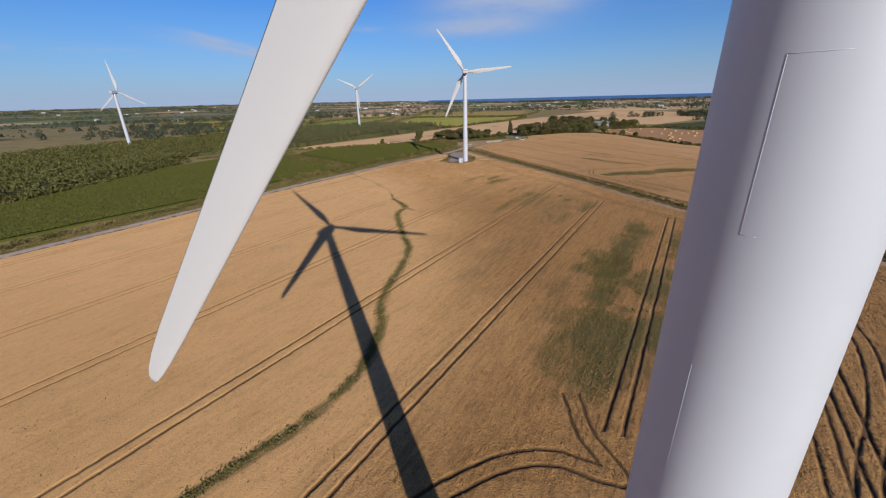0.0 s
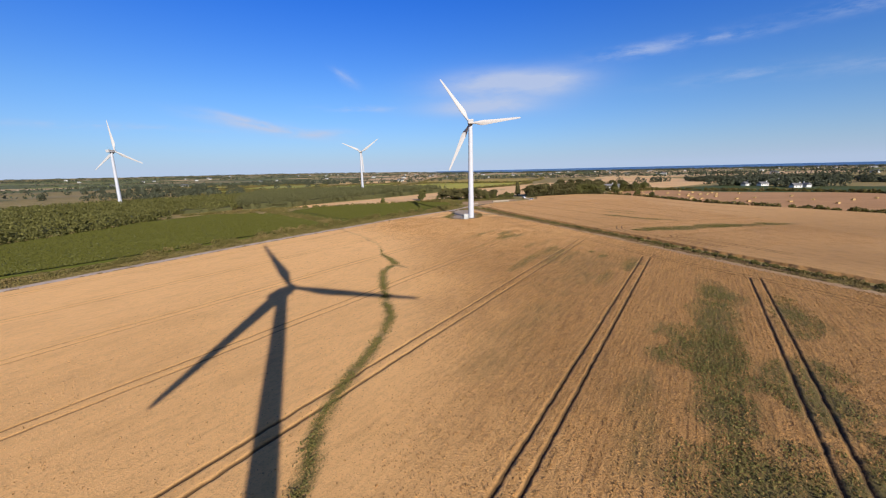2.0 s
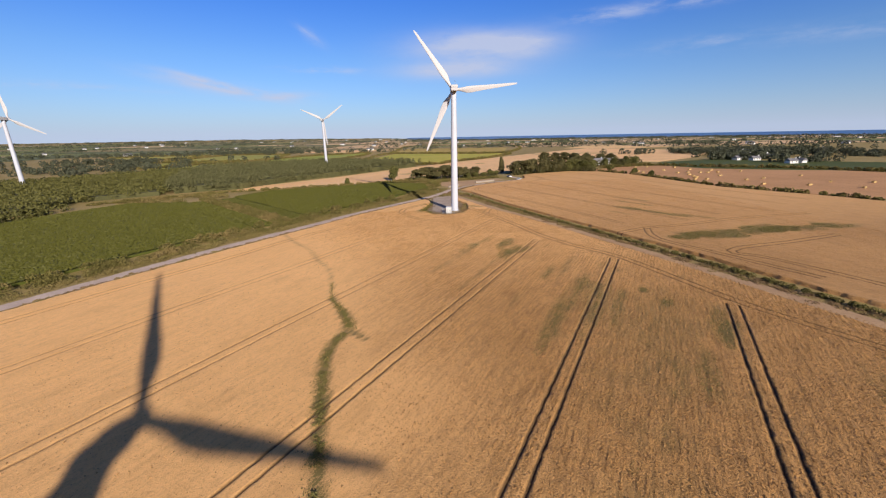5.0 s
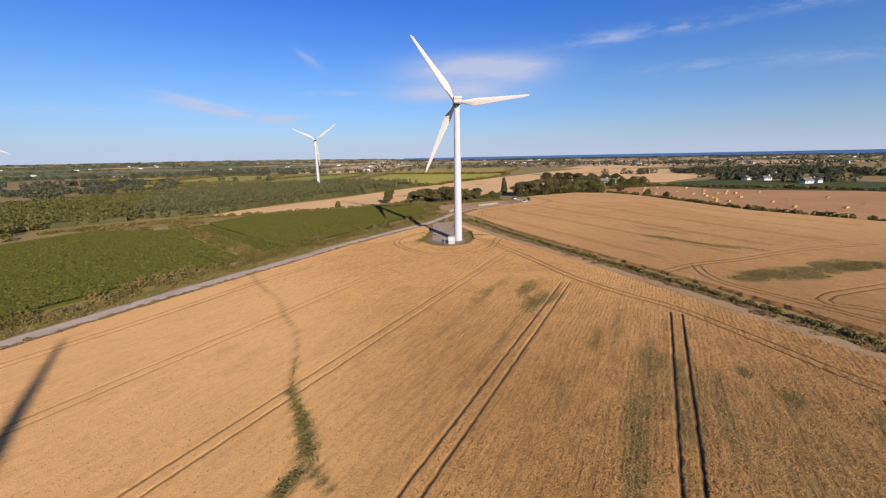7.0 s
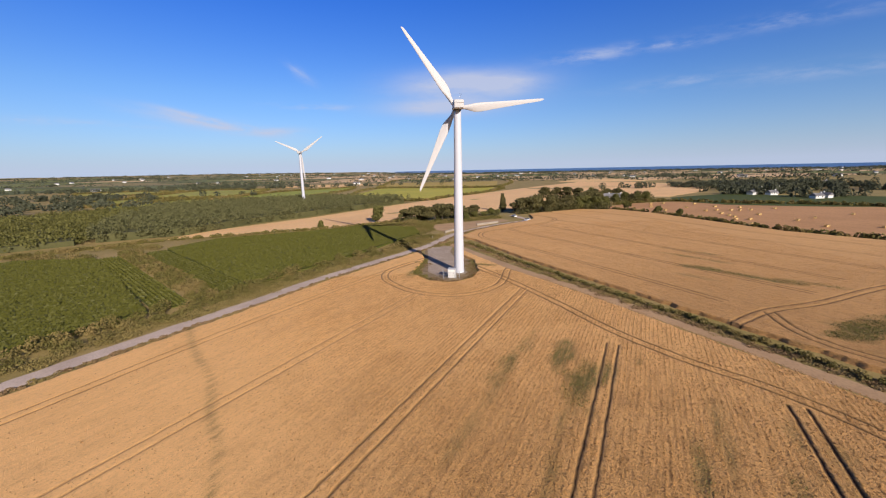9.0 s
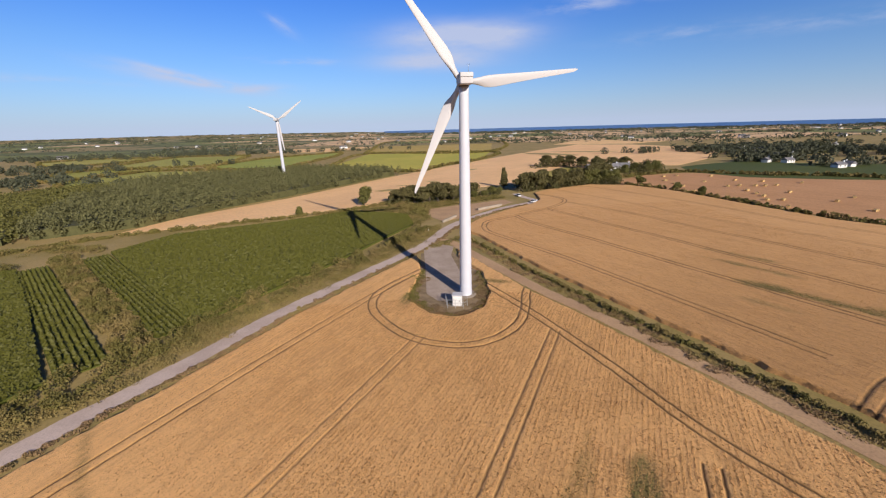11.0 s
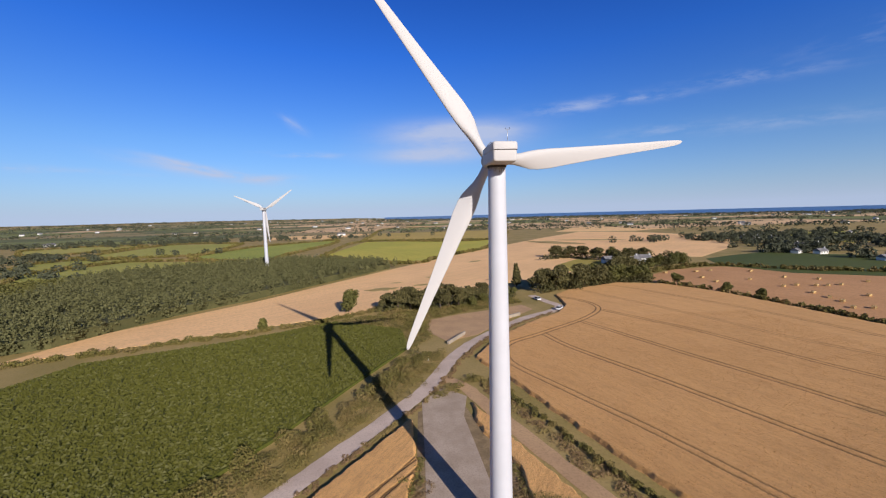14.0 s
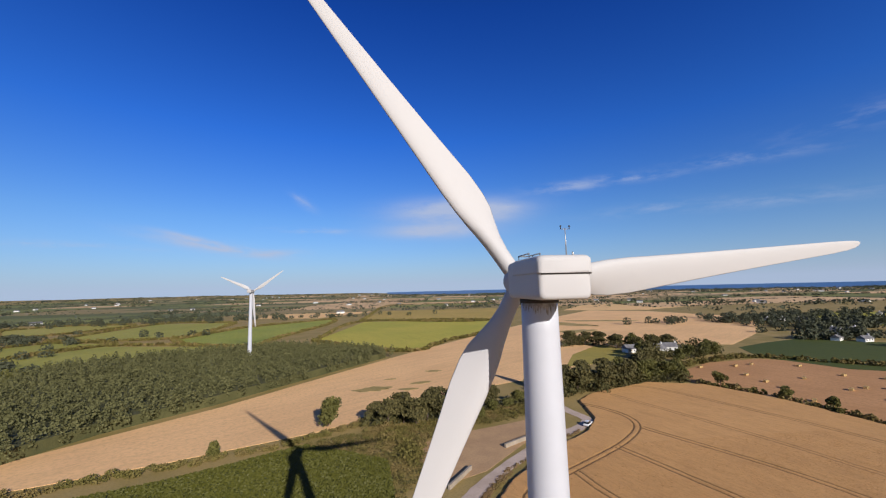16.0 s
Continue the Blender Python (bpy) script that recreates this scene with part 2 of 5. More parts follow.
# far foliage shifted towards blue: distance haze put into the leaf colour
HAZED_LEAF = surface("hazed_leaves", leaf_paint((0.05, 0.058, 0.034), (0.085, 0.09, 0.05)), 0.8)
BRACKEN = surface("dry_scrub", leaf_paint((0.2, 0.158, 0.0505), (0.26, 0.196, 0.0696), (0.17, 0.138, 0.0391)), 0.85)
BARK = surface("bark", two_tone((0.10, 0.07, 0.05), (0.17, 0.13, 0.10), 2.0, 12.0, 0.02))


def tower_paint(nt, co):
    m1, m2 = noise_out(nt, co, 0.5, 4), noise_out(nt, co, 1.0, 4, 0.6, (6.0, 6.0, 0.25))
    c = mixed(nt, ramp(nt, m1, 0.3, 0.7), (0.535, 0.55, 0.595), (0.51, 0.525, 0.565))
    return mixed(nt, calc(nt, "MULTIPLY", ramp(nt, m2, 0.6, 0.9), 0.10), c, (0.45, 0.44, 0.42))


PAINT = surface("white_coating", tower_paint, 0.5, spec=0.35)
SHELL = surface("fibreglass_shell", lambda nt, co: mixed(nt, calc(nt, "MULTIPLY", ramp(nt, noise_out(nt, co, 1.2, 5), 0.5, 0.85), 0.10), mixed(nt, noise_out(nt, co, 0.3, 2), (0.50, 0.49, 0.485), (0.53, 0.52, 0.515)), (0.40, 0.37, 0.345)), 0.6, spec=0.25)
DARK = surface("dark_gap", lambda nt, co: mixed(nt, noise_out(nt, co, 4.0), (0.03, 0.028, 0.025), (0.07, 0.06, 0.055)), 0.8)
GALV = surface("galvanised_steel", two_tone((0.42, 0.42, 0.42), (0.55, 0.55, 0.54), 3, 20, 0.001), 0.45, metal=0.7)
GREASE = surface("grease_stain", two_tone((0.22, 0.20, 0.18), (0.45, 0.43, 0.40), 2.5, 8.0, 0.001), 0.6)
STRAW = surface("straw_bale", two_tone((0.60, 0.42, 0.18), (0.5, 0.33, 0.13), 1.2, 9.0, 0.04))
RENDERED = surface("white_render", two_tone((0.78, 0.77, 0.73), (0.70, 0.69, 0.65), 0.5, 3.0, 0.005))
SLATE = surface("slate_roof", two_tone((0.14, 0.14, 0.15), (0.22, 0.21, 0.21), 0.4, 3.0, 0.01))
GLASS = surface("window_glass", lambda nt, co: (0.03, 0.035, 0.04), 0.08, spec=0.6)


# ---- mesh helpers ----
def mesh(name, verts, faces, mat, smooth=False, extra=None):
    """A mesh from arrays: verts (n, 3), faces (m, k) of one size."""
    verts, faces = np.asarray(verts, np.float32), np.asarray(faces, np.int32)
    me = bpy.data.meshes.new(name)
    m, k = faces.shape
    me.vertices.add(len(verts)), me.loops.add(m * k), me.polygons.add(m)
    me.vertices.foreach_set("co", verts.ravel())
    me.loops.foreach_set("vertex_index", faces.ravel())
    me.polygons.foreach_set("loop_start", np.arange(0, m * k, k, dtype=np.int32))
    me.polygons.foreach_set("use_smooth", np.full(m, smooth))
    me.update(calc_edges=True)
    for key, values in (extra or {}).items():
        a = me.attributes.new(key, "FLOAT", "POINT")
        a.data.foreach_set("value", np.asarray(values, np.float32))
    me.materials.append(mat)
    return me


def from_bm(name, bm, mat, smooth=True):
    me = bpy.data.meshes.new(name)
    bmesh.ops.recalc_face_normals(bm, faces=bm.faces[:])
    bm.to_mesh(me)
    bm.free()
    me.materials.append(mat)
    me.polygons.foreach_set("use_smooth", np.full(len(me.polygons), smooth))
    return me


def part(name, bm, mat, parent, label="", smooth=False):
    ob = new(name, from_bm(name, bm, mat, smooth))
    ob.parent = parent
    return tagged(ob, label)


def box(bm, x0, x1, y0, y1, z0, z1, bevel=0.0):
    r = bmesh.ops.create_cube(bm, size=1, matrix=Matrix.LocRotScale(((x0 + x1) / 2, (y0 + y1) / 2, (z0 + z1) / 2), None, (x1 - x0, y1 - y0, z1 - z0)))
    if bevel:
        es = {e for v in r["verts"] for e in v.link_edges}
        bmesh.ops.bevel(bm, geom=list(es), offset=bevel, segments=2, affect="EDGES", profile=0.6)
    return bm


def boxed(*a, bevel=0.0):
    return box(bmesh.new(), *a, bevel=bevel)


def rings(bm, sections, close=True):
    """A skin over rings of equal length, with the ends closed."""
    loops = [[bm.verts.new(p) for p in s] for s in sections]
    n = len(loops[0])
    for a, b in zip(loops, loops[1:]):
        for i in range(n):
            bm.faces.new((a[i], a[(i + 1) % n], b[(i + 1) % n], b[i]))
    if close:
        bm.faces.new(loops[0][::-1]), bm.faces.new(loops[-1])
    return bm


def tube(points, r, n=6):
    """A round bar through points; r a radius or one for each point."""
    bm = bmesh.new()
    pts = [Vector(p) for p in points]
    rs = r if isinstance(r, (list, tuple)) else [r] * len(pts)
    secs = []
    for i, p in enumerate(pts):
        d = (pts[min(i + 1, len(pts) - 1)] - pts[max(i - 1, 0)]).normalized()
        q = d.to_track_quat("Z", "Y").to_matrix()
        secs.append([p + q @ Vector((math.cos(a) * rs[i], math.sin(a) * rs[i], 0)) for a in [2 * math.pi * k / n for k in range(n)]])
    return rings(bm, secs)


def circle(r, z, n=48, cx=0, cy=0):
    return [(cx + r * math.cos(2 * math.pi * k / n), cy + r * math.sin(2 * math.pi * k / n), z) for k in range(n)]


def inside(px, py, poly):
    hit = np.zeros(px.shape, bool)
    for (x0, y0), (x1, y1) in zip(poly, poly[1:] + poly[:1]):
        if y0 == y1:
            continue
        hit ^= ((y0 > py) != (y1 > py)) & (px < (x1 - x0) * (py - y0) / (y1 - y0) + x0)
    return hit


def away(px, py, line):
    """The distance of points from a polyline."""
    best = np.full(px.shape, 1e9)
    for (x0, y0), (x1, y1) in zip(line, line[1:]):
        dx, dy = x1 - x0, y1 - y0
        t = np.clip(((px - x0) * dx + (py - y0) * dy) / (dx * dx + dy * dy + 1e-9), 0, 1)
        best = np.minimum(best, np.hypot(px - x0 - t * dx, py - y0 - t * dy))
    return best


def beside(px, py, line):
    """As away(), but leaving out what lies beyond the ends."""
    best = np.full(px.shape, 1e9)
    last = len(line) - 2
    for n, ((x0, y0), (x1, y1)) in enumerate(zip(line, line[1:])):
        dx, dy = x1 - x0, y1 - y0
        raw = ((px - x0) * dx + (py - y0) * dy) / (dx * dx + dy * dy + 1e-9)
        t = np.clip(raw, 0, 1)
        d = np.hypot(px - x0 - t * dx, py - y0 - t * dy)
        if n == 0:
            d = np.where(raw < 0, 1e9, d)
        if n == last:
            d = np.where(raw > 1, 1e9, d)
        best = np.minimum(best, d)
    return best


def smooth_line(pts, step=2.0):
    """A Catmull-Rom line through points, as a list of points."""
    p = [np.array(q, float) for q in pts]
    p = [2 * p[0] - p[1]] + p + [2 * p[-1] - p[-2]]
    out = []
    for a, b, c, d in zip(p, p[1:], p[2:], p[3:]):
        n = max(1, int(np.linalg.norm(c - b) / step))
        for i in range(n):
            t = i / n
            out.append(tuple(0.5 * (2 * b + (c - a) * t + (2 * a - 5 * b + 4 * c - d) * t * t + (3 * b - a - 3 * c + d) * t ** 3)))
    return out + [tuple(p[-2])]


RNG = np.random.default_rng(7)
LAT = RNG.random((64, 64))


def lumps(x, y, size):
    """Smooth random heights, 0 to 1, with lumps of that size."""
    u, v = x / size, y / size
    i, j = np.floor(u).astype(int), np.floor(v).astype(int)
    a, b = u - i, v - j
    a, b = a * a * (3 - 2 * a), b * b * (3 - 2 * b)
    g = lambda p, q: LAT[p % 64, q % 64]
    return (g(i, j) * (1 - a) + g(i + 1, j) * a) * (1 - b) + (g(i, j + 1) * (1 - a) + g(i + 1, j + 1) * a) * b


def ribbon(name, line, width, z, mat, ragged=0.0, smooth=True):
    """A strip along a line, with its sides down to the ground."""
    pts = smooth_line(line, 2.0)
    vs, fs = [], []
    for i, p in enumerate(pts):
        a, b = np.array(pts[max(i - 1, 0)]), np.array(pts[min(i + 1, len(pts) - 1)])
        d = (b - a) / np.linalg.norm(b - a)
        n = np.array((d[1], -d[0]))
        w = width / 2
        for s in (-1, -0.5, 0, 0.5, 1):
            e = w * s * (1 + (ragged * (RNG.random() - 0.5) if abs(s) == 1 else 0))
            vs.append((p[0] + n[0] * e, p[1] + n[1] * e, z + 0.02 * (1 - s * s)))
    for i in range(len(pts) - 1):
        for k in range(4):
            fs.append((i * 5 + k, i * 5 + k + 1, i * 5 + 6 + k, i * 5 + 5 + k))
    return new(name, mesh(name, vs, fs, mat, smooth))


def patch(name, poly, z, mat, skirt=True):
    """A flat field with short sides down to the ground."""
    bm = bmesh.new()
    top = [bm.verts.new((x, y, z)) for x, y in poly]
    f = bm.faces.new(top)
    if skirt:
        low = [bm.verts.new((x, y, -0.05)) for x, y in poly]
        n = len(poly)
        for i in range(n):
            bm.faces.new((top[i], low[i], low[(i + 1) % n], top[(i + 1) % n]))
    bmesh.ops.triangulate(bm, faces=[f])
    return new(name, from_bm(name, bm, mat, False))


def weed_mask(x, y, weeds, weed_lines=()):
    """How weedy the crop is, 0 to 1: ragged ellipses (x, y, long, wide, turn, amount) and lines."""
    w = np.zeros(x.shape)
    ragged = lumps(x, y, 2.3) * 0.6 + lumps(x + 31, y, 6.0) * 0.8
    for cx, cy, rx, ry, turn, amount in weeds:
        c, s = math.cos(radians(turn)), math.sin(radians(turn))
        u, v = ((x - cx) * c + (y - cy) * s) / rx, ((y - cy) * c - (x - cx) * s) / ry
        w = np.maximum(w, amount * np.clip(1.9 - np.hypot(u, v) - ragged * 1.1, 0, 1))
    for line, wide, amount in weed_lines:
        w = np.maximum(w, amount * np.clip(1.7 - away(x, y, smooth_line(line)) / wide - ragged * 0.7, 0, 1))
    return w


def crop(name, poly, res, cuts, height, mat, ruts=(), weeds=(), weed_lines=(), tuft=(0.05, 0.0), browning=None):
    """A standing crop as a sheet, finer round the wheel ruts that are pressed into it; weedy patches are marked."""
    xs, ys = [p[0] for p in poly], [p[1] for p in poly]
    nx, ny = int((max(xs) - min(xs)) / res) + 2, int((max(ys) - min(ys)) / res) + 2
    gx, gy = np.meshgrid(min(xs) + res * np.arange(nx), min(ys) + res * np.arange(ny))
    keep = inside(gx, gy, poly)
    rough = tuft[0] + tuft[1] * (browning(gx, gy) if browning else 0)
    z = height + 0.12 * (lumps(gx, gy, 15.0) - 0.5) + rough * np.clip(np.random.default_rng(19).normal(size=gx.shape), -1.6, 1.6)

    weedy = lambda x, y: weed_mask(x, y, weeds, weed_lines)

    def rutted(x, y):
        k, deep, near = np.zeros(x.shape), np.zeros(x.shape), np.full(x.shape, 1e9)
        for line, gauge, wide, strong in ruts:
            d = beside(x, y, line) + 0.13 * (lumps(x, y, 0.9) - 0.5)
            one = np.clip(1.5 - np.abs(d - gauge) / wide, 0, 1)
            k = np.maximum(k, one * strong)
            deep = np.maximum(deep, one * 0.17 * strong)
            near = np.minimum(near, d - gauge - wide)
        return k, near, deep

    full = keep[:-1, :-1] & keep[1:, :-1] & keep[:-1, 1:] & keep[1:, 1:]
    some = keep[:-1, :-1] | keep[1:, :-1] | keep[:-1, 1:] | keep[1:, 1:]
    mx, my = gx[:-1, :-1] + res / 2, gy[:-1, :-1] + res / 2
    ring = list(poly) + [poly[0]]
    near = (rutted(mx, my)[1] < 0.72 * res) | (away(mx, my, ring) < 1.3 * res)
    plain, split = full & ~near, some & (near | ~full)
    used = np.zeros(gx.shape, bool)
    for a in (slice(0, -1), slice(1, None)):
        for b in (slice(0, -1), slice(1, None)):
            used[a, b] |= plain
    index = np.full(gx.shape, -1)
    index[used] = np.arange(used.sum())
    w0 = weedy(gx, gy)
    zz = z - 0.12 * w0
    vs, ws, rs = [np.stack([gx[used], gy[used], zz[used]], -1)], [w0[used]], [np.zeros(used.sum())]
    fs = [np.stack([index[:-1, :-1][plain], index[:-1, 1:][plain], index[1:, 1:][plain], index[1:, :-1][plain]], -1)]
    t = np.linspace(0, 1, cuts + 1)
    tu, tv = [q.ravel() for q in np.meshgrid(t, t)]
    j, i = np.nonzero(split)
    fx, fy = gx[j, i][:, None] + res * tu, gy[j, i][:, None] + res * tv
    blend = lambda q: (q[j, i][:, None] * (1 - tu) + q[j, i + 1][:, None] * tu) * (1 - tv) + (q[j + 1, i][:, None] * (1 - tu) + q[j + 1, i + 1][:, None] * tu) * tv
    k, _, deep = rutted(fx, fy)
    edge = away(fx, fy, ring) * np.where(inside(fx, fy, poly), 1, -1) - 0.6 * lumps(fx, fy, 1.6)
    fz = blend(zz)
    fz = fz - deep
    fz = fz * np.clip(edge / 0.3, 0, 1) - 0.05 * (edge <= 0)
    vs.append(np.stack([fx.ravel(), fy.ravel(), fz.ravel()], -1)), ws.append(blend(w0).ravel()), rs.append(k.ravel())
    m = (cuts + 1) ** 2
    c0 = np.array([r * (cuts + 1) + c for r in range(cuts) for c in range(cuts)])
    quad = np.stack([c0, c0 + 1, c0 + cuts + 2, c0 + cuts + 1], -1)
    ff = (m * np.arange(len(j))[:, None, None] + quad[None]).reshape(-1, 4)
    ff = ff[(edge.ravel()[ff] > 0).any(1)]
    fs.append(used.sum() + ff)
    verts = np.concatenate(vs)
    ripe = browning(verts[:, 0], verts[:, 1]) if browning else np.zeros(len(verts))
    return new(name, mesh(name, verts, np.concatenate(fs), mat, True, {"weed": np.concatenate(ws), "rut": np.concatenate(rs), "ripe": ripe}))


def leaves(centres, normals, size, spread=0.6, rng=RNG):
    """Quads of leaf clumps at points, roughly along their normals: verts and faces."""
    n = len(centres)
    d = normals + spread * rng.normal(size=(n, 3))
    d /= np.linalg.norm(d, axis=1, keepdims=True) + 1e-9
    ref = rng.normal(size=(n, 3))
    u = np.cross(d, ref)
    u /= np.linalg.norm(u, axis=1, keepdims=True) + 1e-9
    v = np.cross(d, u)
    s = (size * (0.6 + 0.8 * rng.random(n)))[:, None]
    k = rng.random((n, 4, 1)) * 0.5 + 0.75
    bend = d * s * 0.25
    vs = np.stack([centres + (u * k[:, 0] + 0.2 * v) * s - bend, centres + v * s * k[:, 1] + bend, centres - u * s * k[:, 2] - bend, centres - v * s * k[:, 3] + bend], 1)
    return vs.reshape(-1, 3), np.arange(4 * n).reshape(n, 4)


def lobed(lobes, count, size, rng=RNG, spread=0.6, shell=0.75):
    """Leaf clumps over ellipsoids (x, y, z, rx, ry, rz), denser at the skin."""
    lobes = np.asarray(lobes, float)
    w = lobes[:, 3] * lobes[:, 5]
    pick = rng.choice(len(lobes), count, p=w / w.sum())
    d = rng.normal(size=(count, 3))
    d[:, 2] += 0.15
    d /= np.linalg.norm(d, axis=1, keepdims=True)
    r = shell + (1 - shell) * 1.5 * rng.random((count, 1))
    L = lobes[pick]
    return leaves(L[:, :3] + d * r * L[:, 3:], d, np.full(count, size), spread, rng)


def joined(name, chunks, mat):
    vs, fs, n = [], [], 0
    for v, f in chunks:
        vs.append(v), fs.append(f + n)
        n += len(v)
    return mesh(name, np.concatenate(vs), np.concatenate(fs), mat)


# ---- land ----
ROAD = [(-190, -40), (-150, 10), (-120, 57), (-94, 100), (-77, 130), (-59, 162), (-49, 178), (-37, 196), (-28, 211), (-14, 230), (4, 254), (15, 276), (26, 290), (44, 307), (57, 315), (64, 322), (62, 332), (60, 345)]
EAST_HEDGE = [(20, 258), (31, 224), (39, 202), (48, 178), (57, 154), (66, 127), (75, 102), (82, 85), (98, 45), (115, 0), (140, -70)]
EAST_TRACK = [(9, 262), (14, 255), (18, 243), (28, 215), (35, 200), (43, 180), (52, 155), (61, 128), (70, 102), (77, 85), (93, 45), (110, 0), (134, -70)]
GROUND_EDGE = 4700

# one sheet, rising to low hills in the west and falling to the sea in the east
n = 90
gx = np.sign(np.linspace(-1, 1, n)) * np.abs(np.linspace(-1, 1, n)) ** 2.2 * GROUND_EDGE
gxx, gyy = np.meshgrid(gx, gx)


def lie(x, y):
    far = np.clip((np.hypot(x, y) - 1500) / 3000, 0, 1)
    west = np.clip(0.45 - x / 2600, 0, 1) * (y > -500)
    east = np.clip((x + 0.1 * y) / 900, 0, 1)
    return far * (1 - east) * (22 * west + 8 + 8 * (lumps(x, y, 420.0) - 0.5)) - 6 * np.clip((np.hypot(x, y) - 3300) / 300, 0, 1) * east


gz = lie(gxx, gyy)
idx = np.arange(n * n).reshape(n, n)
ground = new("ground", mesh("ground", np.stack([gxx.ravel(), gyy.ravel(), gz.ravel()], -1), np.stack([idx[:-1, :-1].ravel(), idx[:-1, 1:].ravel(), idx[1:, 1:].ravel(), idx[1:, :-1].ravel()], -1), GROUND, True))
tagged(ground, "rough dry grassland between the farm fields", "ground", kind="structure")

tagged(ribbon("road", ROAD, 3.7, 0.06, GRAVEL, 0.15), "pale gravel farm road running past the wind turbine", "road", kind="structure")
tagged(ribbon("track", EAST_TRACK, 3.2, 0.05, TRACK, 0.25), "bare earth farm track along a hedge", "track", kind="structure")

# the wheat field with the two nearest turbines
A_AT, B_AT = (4.46, 5.06), (11.3, 214.3)
MAIN = [(-188, -60), (-146, 8), (-117, 55), (-91, 97), (-74, 127), (-56, 159), (-46, 175), (-34, 193), (-25, 208), (-11, 227), (2, 244), (2.5, 229), (-1.5, 213), (3, 205), (8, 203), (13, 206), (16, 213), (17, 226), (13, 240), (14, 249), (25.5, 214), (32.5, 199), (40.5, 179), (49.5, 154), (58.5, 127), (67.5, 101), (74.5, 84), (90, 45), (107, 0), (128, -60)]
U = np.array((0.529, 0.848))
NV = np.array((0.848, -0.529))
HEADLAND = [(15, 221), (17, 216), (22, 203), (28, 184), (32, 169), (37, 158), (44, 146), (51, 121), (60.5, 100), (69, 78), (84, 40), (100, 0)]
WEST_HEADLAND = [(3, 231), (-9, 216), (-23, 196), (-40, 170), (-50, 153), (-78, 108), (-105, 60)]


def along(c, a, b):
    """A straight line along the drill rows, c across and from a to b along them."""
    return [tuple(NV * c + U * t) for t in (a, b)]


GAUGE, TYRE = 0.85, 0.16
ruts = [(smooth_line(HEADLAND), GAUGE, TYRE, 0.9), (smooth_line(WEST_HEADLAND), GAUGE, TYRE * 0.9, 0.7)]
for c, a, b, strong in ((-2, 33, 117, 0.95), (-22, -20, 128, 0.95), (-41.8, -20, 146, 0.9), (-62, -20, 155, 0.7), (-82.5, -20, 178, 0.55), (-103.7, -20, 167, 0.45), (18, -10, 95, 0.95), (38, -30, 60, 0.8)):
    ruts.append((along(c, a, b), GAUGE, TYRE * (1.0 if strong > 0.8 else 0.9), strong))
ring = [(3, 230), (-4, 223), (-8.5, 216), (-9, 209), (-6, 202), (-1.5, 196), (3.5, 193), (8, 192), (13, 193.3), (18.5, 198), (22, 205), (24, 211), (26, 215)]
ruts.append((smooth_line(ring), GAUGE, TYRE, 0.75))
ruts.append((smooth_line([(16, 207), (20, 205.5), (25, 211)]), GAUGE, TYRE * 0.7, 0.5))
ring_a = [(13.5, 35), (13.2, 29), (14.5, 24.5), (10, 26.5), (6, 26.5), (2, 25), (-3, 22), (-8, 16)]
ruts.append((smooth_line(ring_a), GAUGE, TYRE, 0.85))
ruts.append((smooth_line([(60, 58), (55.5, 46), (50, 38), (43, 30.5), (36, 24.5), (30, 18)]), GAUGE, TYRE, 0.8))
ruts.append((smooth_line([(43, 40), (38, 32), (32, 23), (27, 14)]), GAUGE, TYRE, 0.8))
DITCH = [(-43, 180), (-36, 169), (-30, 161), (-26, 152.5), (-22, 146), (-19.5, 138), (-17.5, 129), (-15, 124), (-12.5, 117.5), (-14, 110), (-11, 93), (-8.5, 82), (-9, 72), (-10.5, 63), (-11, 56), (-10, 49), (-11, 40), (-15, 32), (-22, 24), (-30, 15)]
